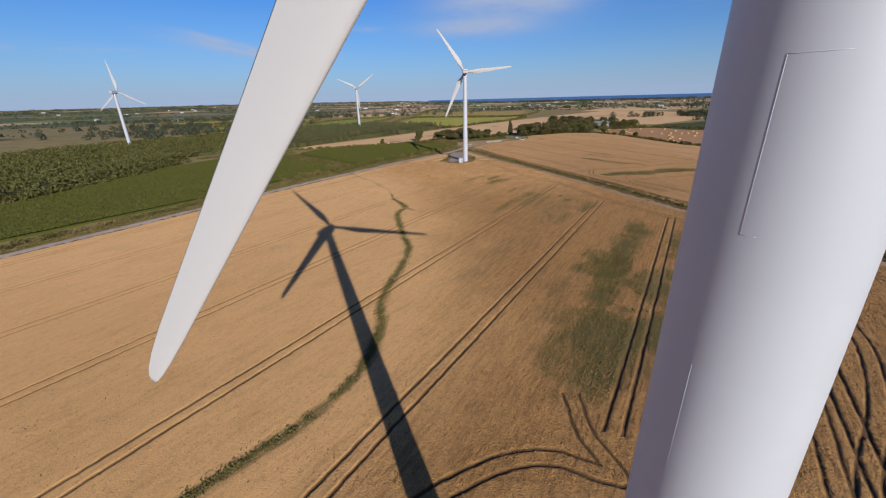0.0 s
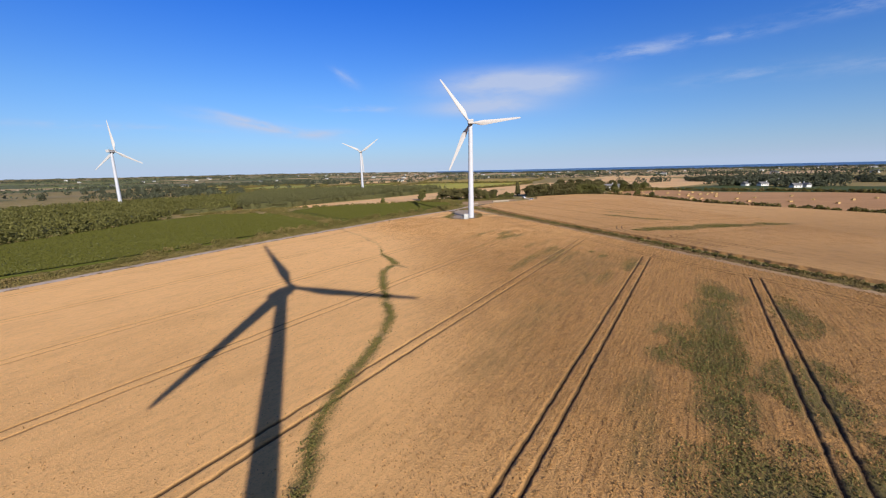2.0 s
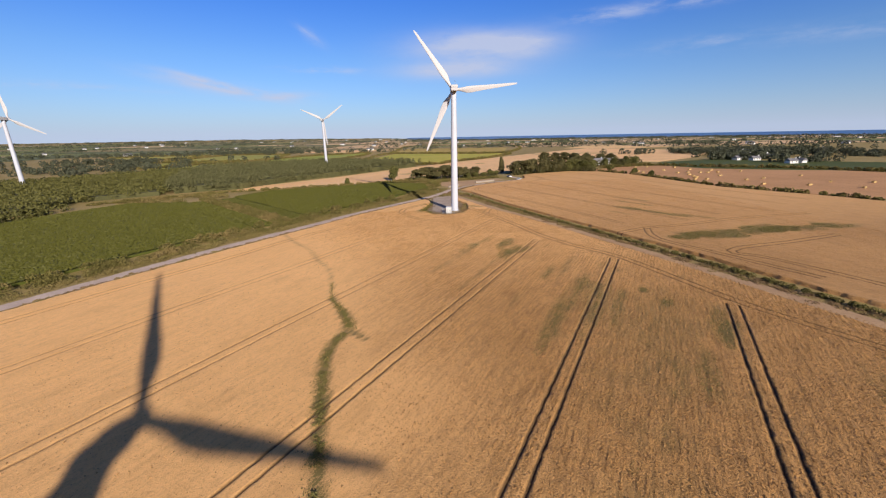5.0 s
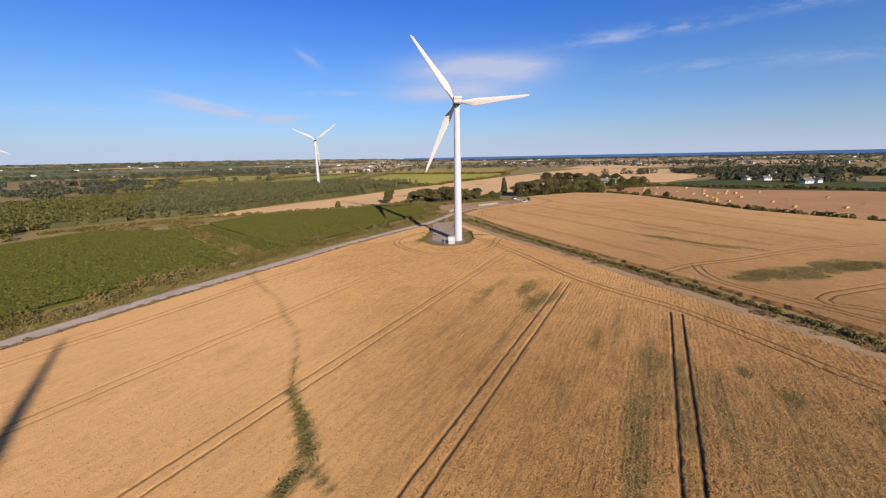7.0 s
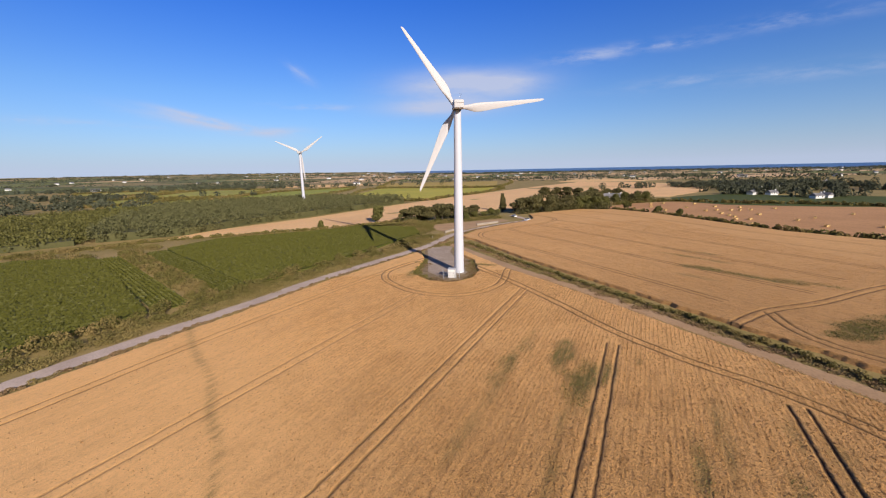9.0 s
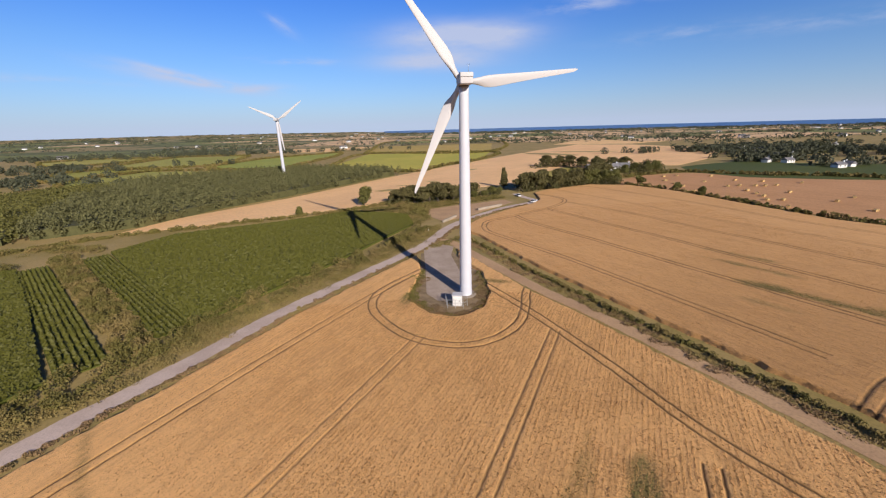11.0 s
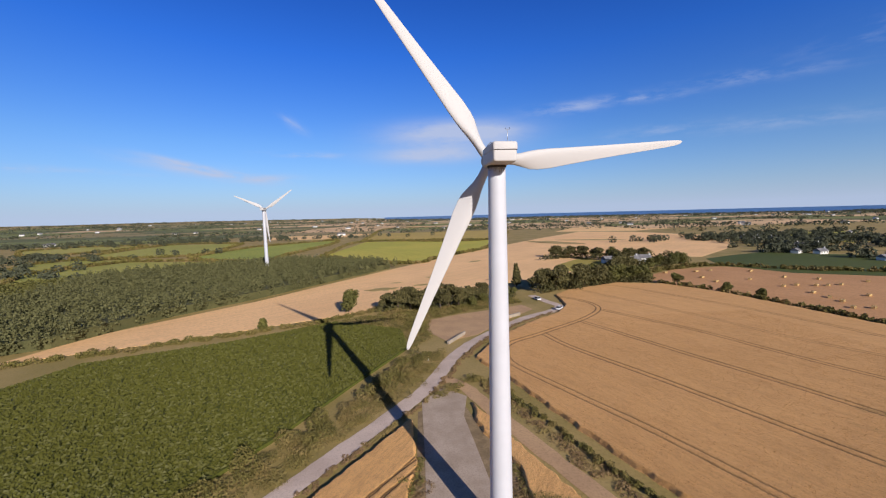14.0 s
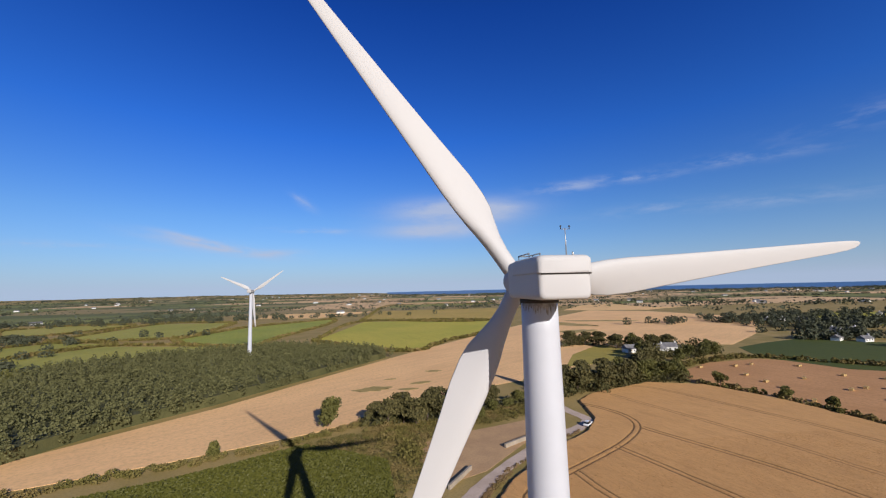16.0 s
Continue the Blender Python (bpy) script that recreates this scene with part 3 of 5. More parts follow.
weeds = [(36, 76, 23, 3.6, 58, 1.0), (47, 91, 8, 4.0, 58, 1.0), (31, 71, 7, 5.0, 58, 1.0), (20.5, 46, 15, 6.0, 58, 1.0), (26, 58, 9, 5.5, 58, 1.0), (35, 58.5, 10, 4.6, 58, 1.0), (50.5, 80.5, 9.5, 3.0, 58, 1.0), (36, 46, 10, 4, 58, 0.8), (29, 47, 9, 4, 58, 0.9),
         (25.5, 69, 4, 1.8, 58, 0.7), (20, 62, 7, 2.0, 58, 0.45), (16, 54, 8, 2.0, 58, 0.45), (29.6, 127, 7, 2.2, 58, 0.6), (41, 111, 9, 1.8, 58, 0.7), (33, 104, 9, 1.5, 58, 0.5), (27, 100, 8, 1.5, 58, 0.45), (22, 94, 7, 1.2, 58, 0.4), (38, 127.2, 1.6, 0.9, 58, 1.0), (39, 121.8, 2.2, 1.1, 58, 0.9), (16.3, 89.7, 1.6, 0.8, 58, 0.7),
         (22, 124, 9, 1.0, 58, 0.5), (27, 129, 9, 1.3, 58, 0.65), (18, 116, 10, 1.3, 58, 0.55), (31, 122, 10, 1.0, 58, 0.5), (25, 118, 9, 1.2, 58, 0.5), (15, 126, 8, 0.9, 58, 0.4), (34, 132, 10, 1.6, 58, 0.35), (24, 138, 7, 0.9, 58, 0.5), (30, 143, 7, 1.0, 58, 0.4), (36, 140, 6, 0.8, 58, 0.4),
         (19.5, 160.5, 6, 1.6, 58, 0.8), (20, 154, 6, 2.6, 58, 1.0), (24, 156, 5, 1.5, 58, 0.7), (12, 161, 8, 1.6, 58, 0.6), (8, 153, 7, 1.1, 58, 0.48), (4, 147, 7, 0.9, 58, 0.42), (16, 166, 6, 1.5, 58, 0.6), (14, 146, 9, 1.0, 58, 0.4), (9, 137, 9, 0.9, 58, 0.35), (30, 158, 2, 0.8, 58, 0.7),
         (30, 108, 26, 7, 58, 0.30), (12, 80, 22, 4, 58, 0.28), (-1.5, 214, 4, 1.5, 80, 0.8), (19.5, 219, 3.5, 1.2, -25, 0.8)]
ditch_x = lambda y: np.interp(y, [p[1] for p in DITCH[::-1]], [p[0] for p in DITCH[::-1]])
# browner east of the ditch: crop tone plus gap shade in the colour
gap_browning = lambda x, y: np.clip((x - ditch_x(y) + 10 * (lumps(x, y, 17.0) - 0.5) - 4) / 22, 0, 1) * np.clip((176 - y) / 70, 0.10, 0.85) + 0.16 * np.clip((y - 165) / 25, 0, 1)
wheat = crop("wheat_field", MAIN, 0.8, 5, 0.75, WHEAT, ruts, weeds, [(DITCH[:7], 0.5, 0.4), (DITCH[6:], 0.8, 1.0), ([(-12.5, 117), (-9.5, 113.5)], 0.5, 0.8)], tuft=(0.010, 0.028), browning=gap_browning)
tagged(wheat, "ripe golden wheat crossed by tractor wheel marks and weedy patches", "wheat field", kind="stuff")

# the wheat field east of the hedge
EAST = [(23, 262), (32.6, 228), (40.6, 206), (49.6, 182), (58.6, 158), (67.6, 131), (76.6, 106), (83.6, 89), (99.6, 49), (116.6, 4), (240, 40), (205, 150), (176, 215), (153, 256), (149, 284), (143, 330), (132, 355), (112, 363), (80, 351), (70, 342), (66, 322), (58, 311), (46, 303), (28, 286), (19, 272)]
east_ruts = []
for l, w in (([(36, 246), (42, 233), (47, 220), (55, 199), (62, 180)], 0.9), ([(44, 287), (47, 274), (58, 248), (70, 217), (84, 182)], 1.0), ([(61, 299), (72, 268), (80, 247), (89, 220), (100, 190)], 1.0), ([(76, 311), (91, 280), (98, 257), (110, 225), (122, 192)], 1.0), ([(86, 346), (88, 341), (103, 299), (111, 270), (124, 242), (138, 205)], 0.8), ([(96, 357), (108, 352), (125, 309), (133, 280), (138, 257), (156, 214)], 0.9), ([(27.5, 272), (28, 264), (36, 246)], 0.9)):
    east_ruts.append((smooth_line(l), GAUGE, TYRE * w * 1.25, 0.75 * w))
east_ruts += [(smooth_line(l), GAUGE, w * 1.15, 0.8) for l, w in (
    ([(68, 338), (73, 332), (77, 322), (75, 312), (64, 301), (44, 288), (31, 280), (27.5, 272)], TYRE * 1.2),
    ([(54, 169), (65, 174), (80, 177), (103, 184), (130, 188)], TYRE),
    ([(65, 173.5), (62, 166), (62, 159), (66, 150), (75, 130)], TYRE),
    ([(110, 160), (92, 155), (75, 151), (71, 147), (76, 142), (84, 120)], TYRE))]
EAST_WEEDS = [(92, 167, 26, 5, 11, 1.0), (72, 163.5, 8, 3.6, 20, 1.0), (110, 169, 16, 4, 8, 0.9), (82, 196, 14, 1.6, -58, 0.7), (76, 206, 7, 2.2, -50, 0.8), (84, 216, 12, 1.3, -62, 0.55), (92, 186, 10, 1.5, -50, 0.6), (88, 226, 8, 1.5, -60, 0.5), (70, 196, 8, 1.2, -62, 0.4)]
# this crop browns southwards, again with gap shade in the colour
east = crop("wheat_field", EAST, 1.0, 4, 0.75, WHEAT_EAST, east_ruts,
            EAST_WEEDS, browning=lambda x, y: 0.04 + (0.10 + 0.36 * lumps(x, y, 23.0)) * np.clip((235 - y) / 90, 0, 1), tuft=(0.020, 0.02))
tagged(east, "ripe golden wheat beyond the hedge with curving wheel marks", "wheat field", kind="stuff")

# turbine pad, verge and yard
EARTH = surface("brown_earth", two_tone((0.22, 0.153, 0.0783), (0.32, 0.229, 0.122), 0.5, 3.0, 0.05))
tagged(patch("verge", [(3, 246), (2, 229), (-2, 213), (2.5, 204.5), (8, 202.5), (13.5, 205.5), (16.5, 213), (17.5, 226), (13.5, 241), (12, 250)], 0.03, EARTH), "trampled brown earth round the turbine", "earth", kind="structure")
PAD = surface("pad_hardcore", two_tone((0.389, 0.295, 0.211), (0.475, 0.37, 0.275), 0.25, 4.0, 0.03))
tagged(patch("pavement", [(4, 250), (3.4, 231), (2.6, 216), (5, 211.5), (9, 212), (12.6, 216), (12.2, 228), (11.6, 243), (13.5, 251), (9, 256)], 0.07, PAD), "grey gravel crane pad at the foot of a turbine", "gravel pad", kind="structure")
tagged(patch("yard", [(8, 300), (14, 287), (24, 292), (40, 309), (52, 320), (50, 328), (40, 324), (22, 318), (10, 312)], 0.05, TRACK), "bare stony farm yard beside the road", "yard", kind="structure")

# fields round about
BIG = [(-112, 291), (-84, 300), (-60, 309), (-23, 326), (-4, 340), (30, 366), (60, 380), (100, 400), (140, 440), (185, 470), (235, 452), (300, 500), (360, 560), (430, 640), (400, 800), (330, 860), (210, 730), (78, 568), (0, 462), (-31, 416), (-66, 362), (-104, 316)]
tagged(patch("stubble_field", BIG, 0.10, STRIP), "pale cut stubble field sweeping past the wood", "stubble field", kind="structure")
BALED = [(131, 362), (141, 343), (147, 320), (151, 290), (157, 262), (182, 215), (250, 160), (330, 230), (300, 320), (262, 360), (240, 372), (205, 402), (170, 398), (140, 380)]
tagged(patch("stubble_field", BALED, 0.10, STUBBLE), "mown stubble field dotted with straw bales", "stubble field", kind="structure")


def green(name, poly, a, b, label, z=0.12, turn=20):
    a, b = tuple(k * v for k, v in zip((1.85, 1.60, 0.94), a)), tuple(k * v for k, v in zip((1.85, 1.60, 0.94), b))
    m = surface(name, two_tone(a, b, 0.012, 0.5, 0.03, rows=(turn, 4.0, 0.12)))
    return tagged(patch(name, poly, z, m), label, "field", kind="structure")


FIELDS = (
    ("root_crop_field", [(210, 406), (228, 440), (262, 454), (298, 464), (330, 436), (362, 412), (420, 368), (380, 300), (300, 326), (257, 344), (221, 368)], (0.034, 0.052, 0.013), (0.042, 0.060, 0.016), "dark green root crop field behind a hedge"),
    ("grass_field", [(-220, 607), (-198, 730), (-150, 790), (-105, 835), (-96, 741), (-118, 590), (-118, 545), (-175, 560)], (0.15, 0.19, 0.05), (0.18, 0.21, 0.06), "green pasture below the distant turbine"),
    ("grass_field", [(-359, 640), (-371, 848), (-263, 835), (-238, 770), (-232, 630)], (0.17, 0.19, 0.06), (0.2, 0.21, 0.07), "green pasture beyond the wood"),
    ("grass_field", [(-559, 813), (-516, 874), (-410, 853), (-395, 780), (-440, 690)], (0.18, 0.19, 0.065), (0.21, 0.21, 0.075), "pale green pasture far beyond the wood"),
    ("grass_field", [(-358, 593), (-337, 621), (-266, 600), (-280, 545), (-304, 500)], (0.16, 0.18, 0.05), (0.19, 0.2, 0.06), "green pasture behind the wood"),
    ("grass_field", [(-290, 500), (-262, 580), (-150, 548), (-120, 500), (-190, 430), (-240, 440)], (0.16, 0.18, 0.055), (0.2, 0.21, 0.07), "long green pasture behind the wood"),
    ("grass_field", [(-76, 560), (-50, 768), (131, 721), (90, 588), (40, 528), (4, 480)], (0.22, 0.235, 0.055), (0.27, 0.265, 0.07), "bright yellow-green mown grass field"),
    ("grass_field", [(-57, 790), (-20, 1350), (245, 1200), (136, 735)], (0.23, 0.195, 0.08), (0.27, 0.215, 0.095), "rough olive-brown grazing land"),
    ("stubble_field", [(-247, 915), (-140, 880), (-64, 1010), (-40, 1270), (-120, 1320), (-260, 1000)], (0.43, 0.32, 0.24), (0.46, 0.34, 0.26), "pale cut stubble field in the middle distance"),
    ("stubble_field", [(293, 885), (420, 830), (806, 1022), (839, 1313), (500, 1178)], (0.43, 0.32, 0.24), (0.46, 0.34, 0.26), "pale cut stubble field in the far distance"),
    ("grass_field", [(440, 500), (475, 535), (632, 648), (560, 680), (480, 610)], (0.2, 0.22, 0.06), (0.23, 0.24, 0.07), "bright green pasture beside distant houses"),
    ("grass_field", [(92, 404), (112, 440), (149, 477), (156, 448), (128, 414)], (0.17, 0.17, 0.055), (0.22, 0.19, 0.075), "rough green paddock behind the pines"),
)
for name, poly, a, b, label in FIELDS:
    green(name, poly, a, b, label)
OLIVE = surface("green_regrowth", two_tone((0.34, 0.258, 0.087), (0.42, 0.306, 0.113), 0.08, 0.7, 0.03))
for cx, cy, rx, ry, turn in ((190, 640, 42, 13, -60), (172, 562, 22, 10, 20), (-10, 377, 8, 4, 10), (6, 374, 4, 2, 0), (12, 385, 5, 2, 20), (20, 410, 4, 2, 0), (250, 660, 40, 9, -20), (60, 480, 7, 2.5, 40), (-2, 395, 3, 1.5, 10)):
    pts = []
    for k in range(26):
        a = 2 * math.pi * k / 26
        r = 0.75 + 0.5 * RNG.random()
        u, v = rx * r * math.cos(a), ry * r * math.sin(a)
        pts.append((cx + u * math.cos(radians(turn)) - v * math.sin(radians(turn)), cy + u * math.sin(radians(turn)) + v * math.cos(radians(turn))))
    tagged(patch("regrowth_patch", pts, 0.16, OLIVE), "olive weed regrowth in the cut stubble", "weeds", kind="structure")

# maize fields west of the road, over added green sheets that fill dark gaps
MAIZE_NEAR = [(-140, 60), (-118, 90), (-104, 112), (-86, 140), (-72, 166), (-64, 180), (-57, 191), (-83, 220.5), (-110, 249.3), (-136, 250), (-150, 215), (-154, 150), (-160, 100)]
MAIZE_FAR = [(-42, 210), (-34, 222), (-22, 240), (-10, 262), (2, 283), (0, 300), (-12, 308), (-24, 314), (-53, 297), (-86, 285), (-95, 264), (-82, 249.5), (-62, 228), (-44, 208.5)]
ROW_ENDS = ((np.array((-99.5, 258.0)), np.array((-48.0, 203.5))), (np.array((-110.0, 249.0)), np.array((-56.2, 192.0))))
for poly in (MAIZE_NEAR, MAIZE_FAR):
    tagged(patch("maize_field_bed", poly, 0.6, MAIZE_FILL), "dense green body of a maize crop", "field", kind="structure")


def scatter(poly, spacing, rng=RNG):
    xs, ys = [p[0] for p in poly], [p[1] for p in poly]
    x, y = np.meshgrid(np.arange(min(xs), max(xs), spacing), np.arange(min(ys), max(ys), spacing))
    x, y = x.ravel() + spacing * 0.8 * (rng.random(x.size) - 0.5), y.ravel() + spacing * 0.8 * (rng.random(y.size) - 0.5)
    k = inside(x, y, poly)
    return x[k], y[k]


def maize(poly, label, turn):
    x, y = scatter(poly, 0.38)
    c, s = math.cos(radians(turn)), math.sin(radians(turn))
    across = x * c + y * s
    k = RNG.random(len(x)) < 0.86 + 0.14 * np.sin(across * 2 * math.pi / 2.4)
    x, y = x[k], y[k]
    z = 0.78 + 0.25 * lumps(x, y, 14.0) + 0.08 * RNG.random(len(x))
    v, f = leaves(np.stack([x, y, z], -1), np.tile((0.1, -0.35, 0.9), (len(x), 1)), np.full(len(x), 0.30), 0.13)
    ob = new("maize_crop", mesh("maize_crop", v, f, MAIZE))
    return tagged(ob, label, "maize crop", kind="stuff")


maize(MAIZE_NEAR, "dense green maize crop west of the road", 40)
maize(MAIZE_FAR, "dense green maize crop between road and stubble", 25)

for rows_from, rows_to in ROW_ENDS:
    chunks = []
    way = (rows_to - rows_from) / np.linalg.norm(rows_to - rows_from)
    side = np.array((-way[1], way[0]))
    for r in range(7):
        s = np.arange(0, np.linalg.norm(rows_to - rows_from), 0.10)
        p = rows_from + s[:, None] * way + side * (0.5 + 0.95 * r) + RNG.normal(size=(len(s), 2)) * 0.10
        chunks.append(leaves(np.stack([p[:, 0], p[:, 1], 0.38 + 0.2 * RNG.random(len(s))], -1), np.tile((0.1, -0.35, 0.9), (len(s), 1)), np.full(len(s), 0.29), 0.25))
    ends = [tuple(rows_from), tuple(rows_to), tuple(rows_to + side * 6.8), tuple(rows_from + side * 6.8)]
    tagged(patch("maize_field_bed", ends, 0.2, MAIZE_FILL), "green filler sheet between the maize rows", "field", kind="structure")
    tagged(new("maize_rows", joined("maize_rows", chunks, MAIZE)), "open rows of maize with green filler between", "maize crop", kind="stuff")
# weeds standing in the wheat
rng = np.random.default_rng(3)
chunks = []
for cx, cy, rx, ry, turn, amount in weeds + EAST_WEEDS:
    if amount < 0.5:
        continue
    m = int(rx * ry * 80 * amount)
    r, a = np.sqrt(rng.random(m)) * 1.05, rng.random(m) * 6.283
    c, s = math.cos(radians(turn)), math.sin(radians(turn))
    u, v = r * np.cos(a) * rx, r * np.sin(a) * ry
    x, y = cx + u * c - v * s, cy + u * s + v * c
    k = lumps(x, y, 2.3) * 0.6 + lumps(x + 31, y, 6.0) * 0.8 + r * 0.5 < 1.3
    clear = np.ones(len(x), bool)
    for line, g, *_ in ruts + east_ruts:
        clear &= np.abs(away(x, y, line) - g) > 0.5
    k &= clear
    chunks.append(leaves(np.stack([x, y, 0.66 + 0.16 * rng.random(len(x))], -1)[k], np.tile((0, -0.3, 0.8), (k.sum(), 1)), np.full(k.sum(), 0.068), 0.8, rng))
pts = np.array(smooth_line(DITCH, 0.25))
for reps, wide in ((8, 0.5), (20, 0.85)):
    q = np.repeat(pts[240:] if reps == 20 else pts[195:], reps, 0)
    q = q + rng.normal(size=q.shape) * wide * (0.4 if reps == 8 else 0.6)
    q = q[lumps(q[:, 0], q[:, 1], 1.3) > 0.3]
    chunks.append(leaves(np.stack([q[:, 0], q[:, 1], 0.6 + 0.3 * rng.random(len(q))], -1), np.tile((0, -0.3, 0.8), (len(q), 1)), np.full(len(q), 0.07), 0.9, rng))
tagged(new("weeds", joined("weeds", chunks, WEED)), "dark green weeds standing among the ripe wheat", "weeds", kind="stuff")


def ears(poly, dense, rows_turn, rut_lines, mat, label, seed, reach):
    """Tufts of ears standing proud of the crop in drill rows, thicker where dense() says, none in the wheel ruts."""
    rng = np.random.default_rng(seed)
    x0, x1, y0, y1 = reach
    n = int((x1 - x0) * (y1 - y0) * 32)
    x, y = x0 + (x1 - x0) * rng.random(n), y0 + (y1 - y0) * rng.random(n)
    c, s = math.cos(radians(rows_turn)), math.sin(radians(rows_turn))
    across = x * c + y * s
    pull = 0.12 * np.sin(across * 2 * math.pi / 0.62 + 3 * lumps(x, y, 9.0))
    x, y = x + pull * c, y + pull * s
    k = inside(x, y, poly) & (rng.random(n) < dense(x, y) * (0.45 + 0.8 * lumps(x * 0.8 + y * 0.5, y * 0.8 - x * 0.5, 2.6)))
    x, y = x[k], y[k]
    clear = np.ones(len(x), bool)
    for line, g, *_ in rut_lines:
        clear &= np.abs(away(x, y, line) - g) > 0.3
    x, y = x[clear], y[clear]
    z = 0.76 + 0.12 * (lumps(x, y, 15.0) - 0.5) + 0.07 * rng.random(len(x))
    v, f = leaves(np.stack([x, y, z], -1), np.tile((0.0, -0.5, 0.55), (len(x), 1)), np.full(len(x), 0.060), 0.9, rng)
    return tagged(new("wheat_ears", mesh("wheat_ears", v, f, mat)), label, "wheat", kind="stuff")


WHEAT_EAR = surface("wheat_ears", leaf_paint((0.23, 0.12, 0.038), (0.58, 0.325, 0.12)), 0.85)
ears(MAIN, lambda x, y: (0.04 + 0.66 * np.clip((x - ditch_x(y) - 3) / 20, 0, 1)) * (1 - 0.92 * weed_mask(x, y, weeds)), 32 - 64, ruts, WHEAT_EAR, "nodding golden ears of ripe wheat in drill rows", 23, (-50, 82, 24, 212))
EAST_EAR = surface("wheat_ears_east", leaf_paint((0.28, 0.145, 0.046), (0.52, 0.285, 0.105)), 0.85)
ears(EAST, lambda x, y: 0.20 * (1 - 0.92 * weed_mask(x, y, EAST_WEEDS)), 21, east_ruts, EAST_EAR, "golden ears of ripe wheat beyond the hedge", 24, (24, 125, 130, 300))


# ---- hedges, scrub and woods ----
def hedge(name, line, wide, high, mat, label, size=0.34, per=42, gaps=0.12, rng=RNG, category="hedge"):
    """A bushy row along a line: lobes of leaf clumps of uneven height."""
    pts = smooth_line(line, 0.8 if high < 1.1 else 1.3 if high < 3 else 2.0)
    lobes = []
    for p in pts:
        if rng.random() < gaps:
            continue
        h = high * (0.6 + 0.7 * rng.random())
        lobes.append((p[0] + wide * 0.35 * rng.normal(), p[1] + wide * 0.35 * rng.normal(), h * 0.45, wide * (0.4 + 0.3 * rng.random()), wide * (0.4 + 0.3 * rng.random()), h * 0.58))
    v, f = lobed(lobes, len(lobes) * per, size, rng)
    v[:, 2] = np.maximum(v[:, 2], -0.05)
    return tagged(new(name, mesh(name, v, f, mat)), label, category, kind="stuff")


def shifted(line, d):
    out = []
    for i, p in enumerate(line):
        a, b = np.array(line[max(i - 1, 0)], float), np.array(line[min(i + 1, len(line) - 1)], float)
        t = (b - a) / np.linalg.norm(b - a)
        out.append((p[0] + t[1] * d, p[1] - t[0] * d))
    return out


DEAD_GRASS = surface("dead_grass", leaf_paint((0.188, 0.119, 0.0575), (0.288, 0.188, 0.092), (0.237, 0.181, 0.0633)), 0.9)
hedge("hedge", EAST_HEDGE, 1.15, 0.72, HEDGE, "low scrubby field hedge of bramble and grass", 0.13, 75, 0.0)
DARKHEDGE = surface("dark_thicket_leaves", leaf_paint((0.062, 0.0592, 0.0183), (0.115, 0.1, 0.0313)), 0.75)
hedge("thicket", [(67, 350), (76, 354), (92, 358), (106, 364), (120, 366), (133, 362)], 5.0, 4.5, DARKHEDGE, "dark thicket below the pines", 0.4, 90, 0.0, category="thicket")
hedge("thicket", [(70, 362), (90, 368), (112, 376), (132, 392), (146, 418), (168, 416), (198, 424)], 6.0, 4.5, DARKHEDGE, "dark thicket round the farm", 0.45, 90, 0.0, category="thicket")
hedge("thicket", [(118, 472), (135, 480), (150, 471), (165, 462), (185, 455), (202, 445)], 6.0, 5.0, DARKHEDGE, "dark thicket behind the farm", 0.45, 80, 0.0, category="thicket")
hedge("thicket", [(-8, 328), (6, 331), (20, 332), (34, 340), (52, 346)], 4.0, 3.0, DARKHEDGE, "dark thicket below the yard pines", 0.36, 70, 0.0, category="thicket")
hedge("verge_scrub", shifted(EAST_HEDGE, 2.0), 1.9, 0.30, DEAD_GRASS, "dry brown tussocky verge below the hedge", 0.10, 80, 0.0, category="verge")
belt = ROAD[2:12]
hedge("scrub_belt", shifted(belt, -4.5), 2.8, 0.6, BRACKEN, "dry grass and bramble verge beside the road", 0.11, 100, 0.05, category="verge")
hedge("scrub_belt", shifted(belt, -7.5), 3.0, 1.2, HEDGE, "bushy bramble and gorse belt beside the maize", 0.135, 200, 0.15, category="scrub")
hedge("scrub_belt", shifted(belt[2:], -10.5), 2.6, 2.0, HEDGE, "bushy bramble and gorse belt beside the maize", 0.15, 200, 0.45, category="scrub")
hedge("verge_scrub", shifted(ROAD[2:13], 2.55), 1.0, 0.36, DEAD_GRASS, "brown dead grass edge between road and wheat", 0.09, 80, 0.0, category="verge")
hedge("verge_scrub", [(17, 273), (26.3, 288), (45, 304.8), (57, 313)], 1.0, 0.4, DEAD_GRASS, "brown dead grass edge between lane and wheat", 0.1, 70, 0.0, category="verge")
BETWEEN = [(-108, 263), (-102.5, 256), (-85, 238), (-67, 219), (-49, 200)]
for d, wide, high, gaps in ((0, 2.2, 1.7, 0.2), (1.9, 1.7, 1.0, 0.1), (-1.9, 1.7, 1.0, 0.1)):
    hedge("scrub_line", shifted(BETWEEN, d), wide, high, HEDGE, "line of low bushes between two maize fields", 0.14, 150, gaps, category="scrub")
hedge("scrub_line", [(-112, 251), (-125, 254), (-142, 256)], 5.0, 1.6, HEDGE, "low bushes at the head of the maize", 0.16, 190, 0.1, category="scrub")
hedge("scrub_line", [(-104, 268), (-118, 274), (-136, 268)], 5.0, 1.2, HEDGE, "low bushes at the head of the maize", 0.16, 190, 0.1, category="scrub")
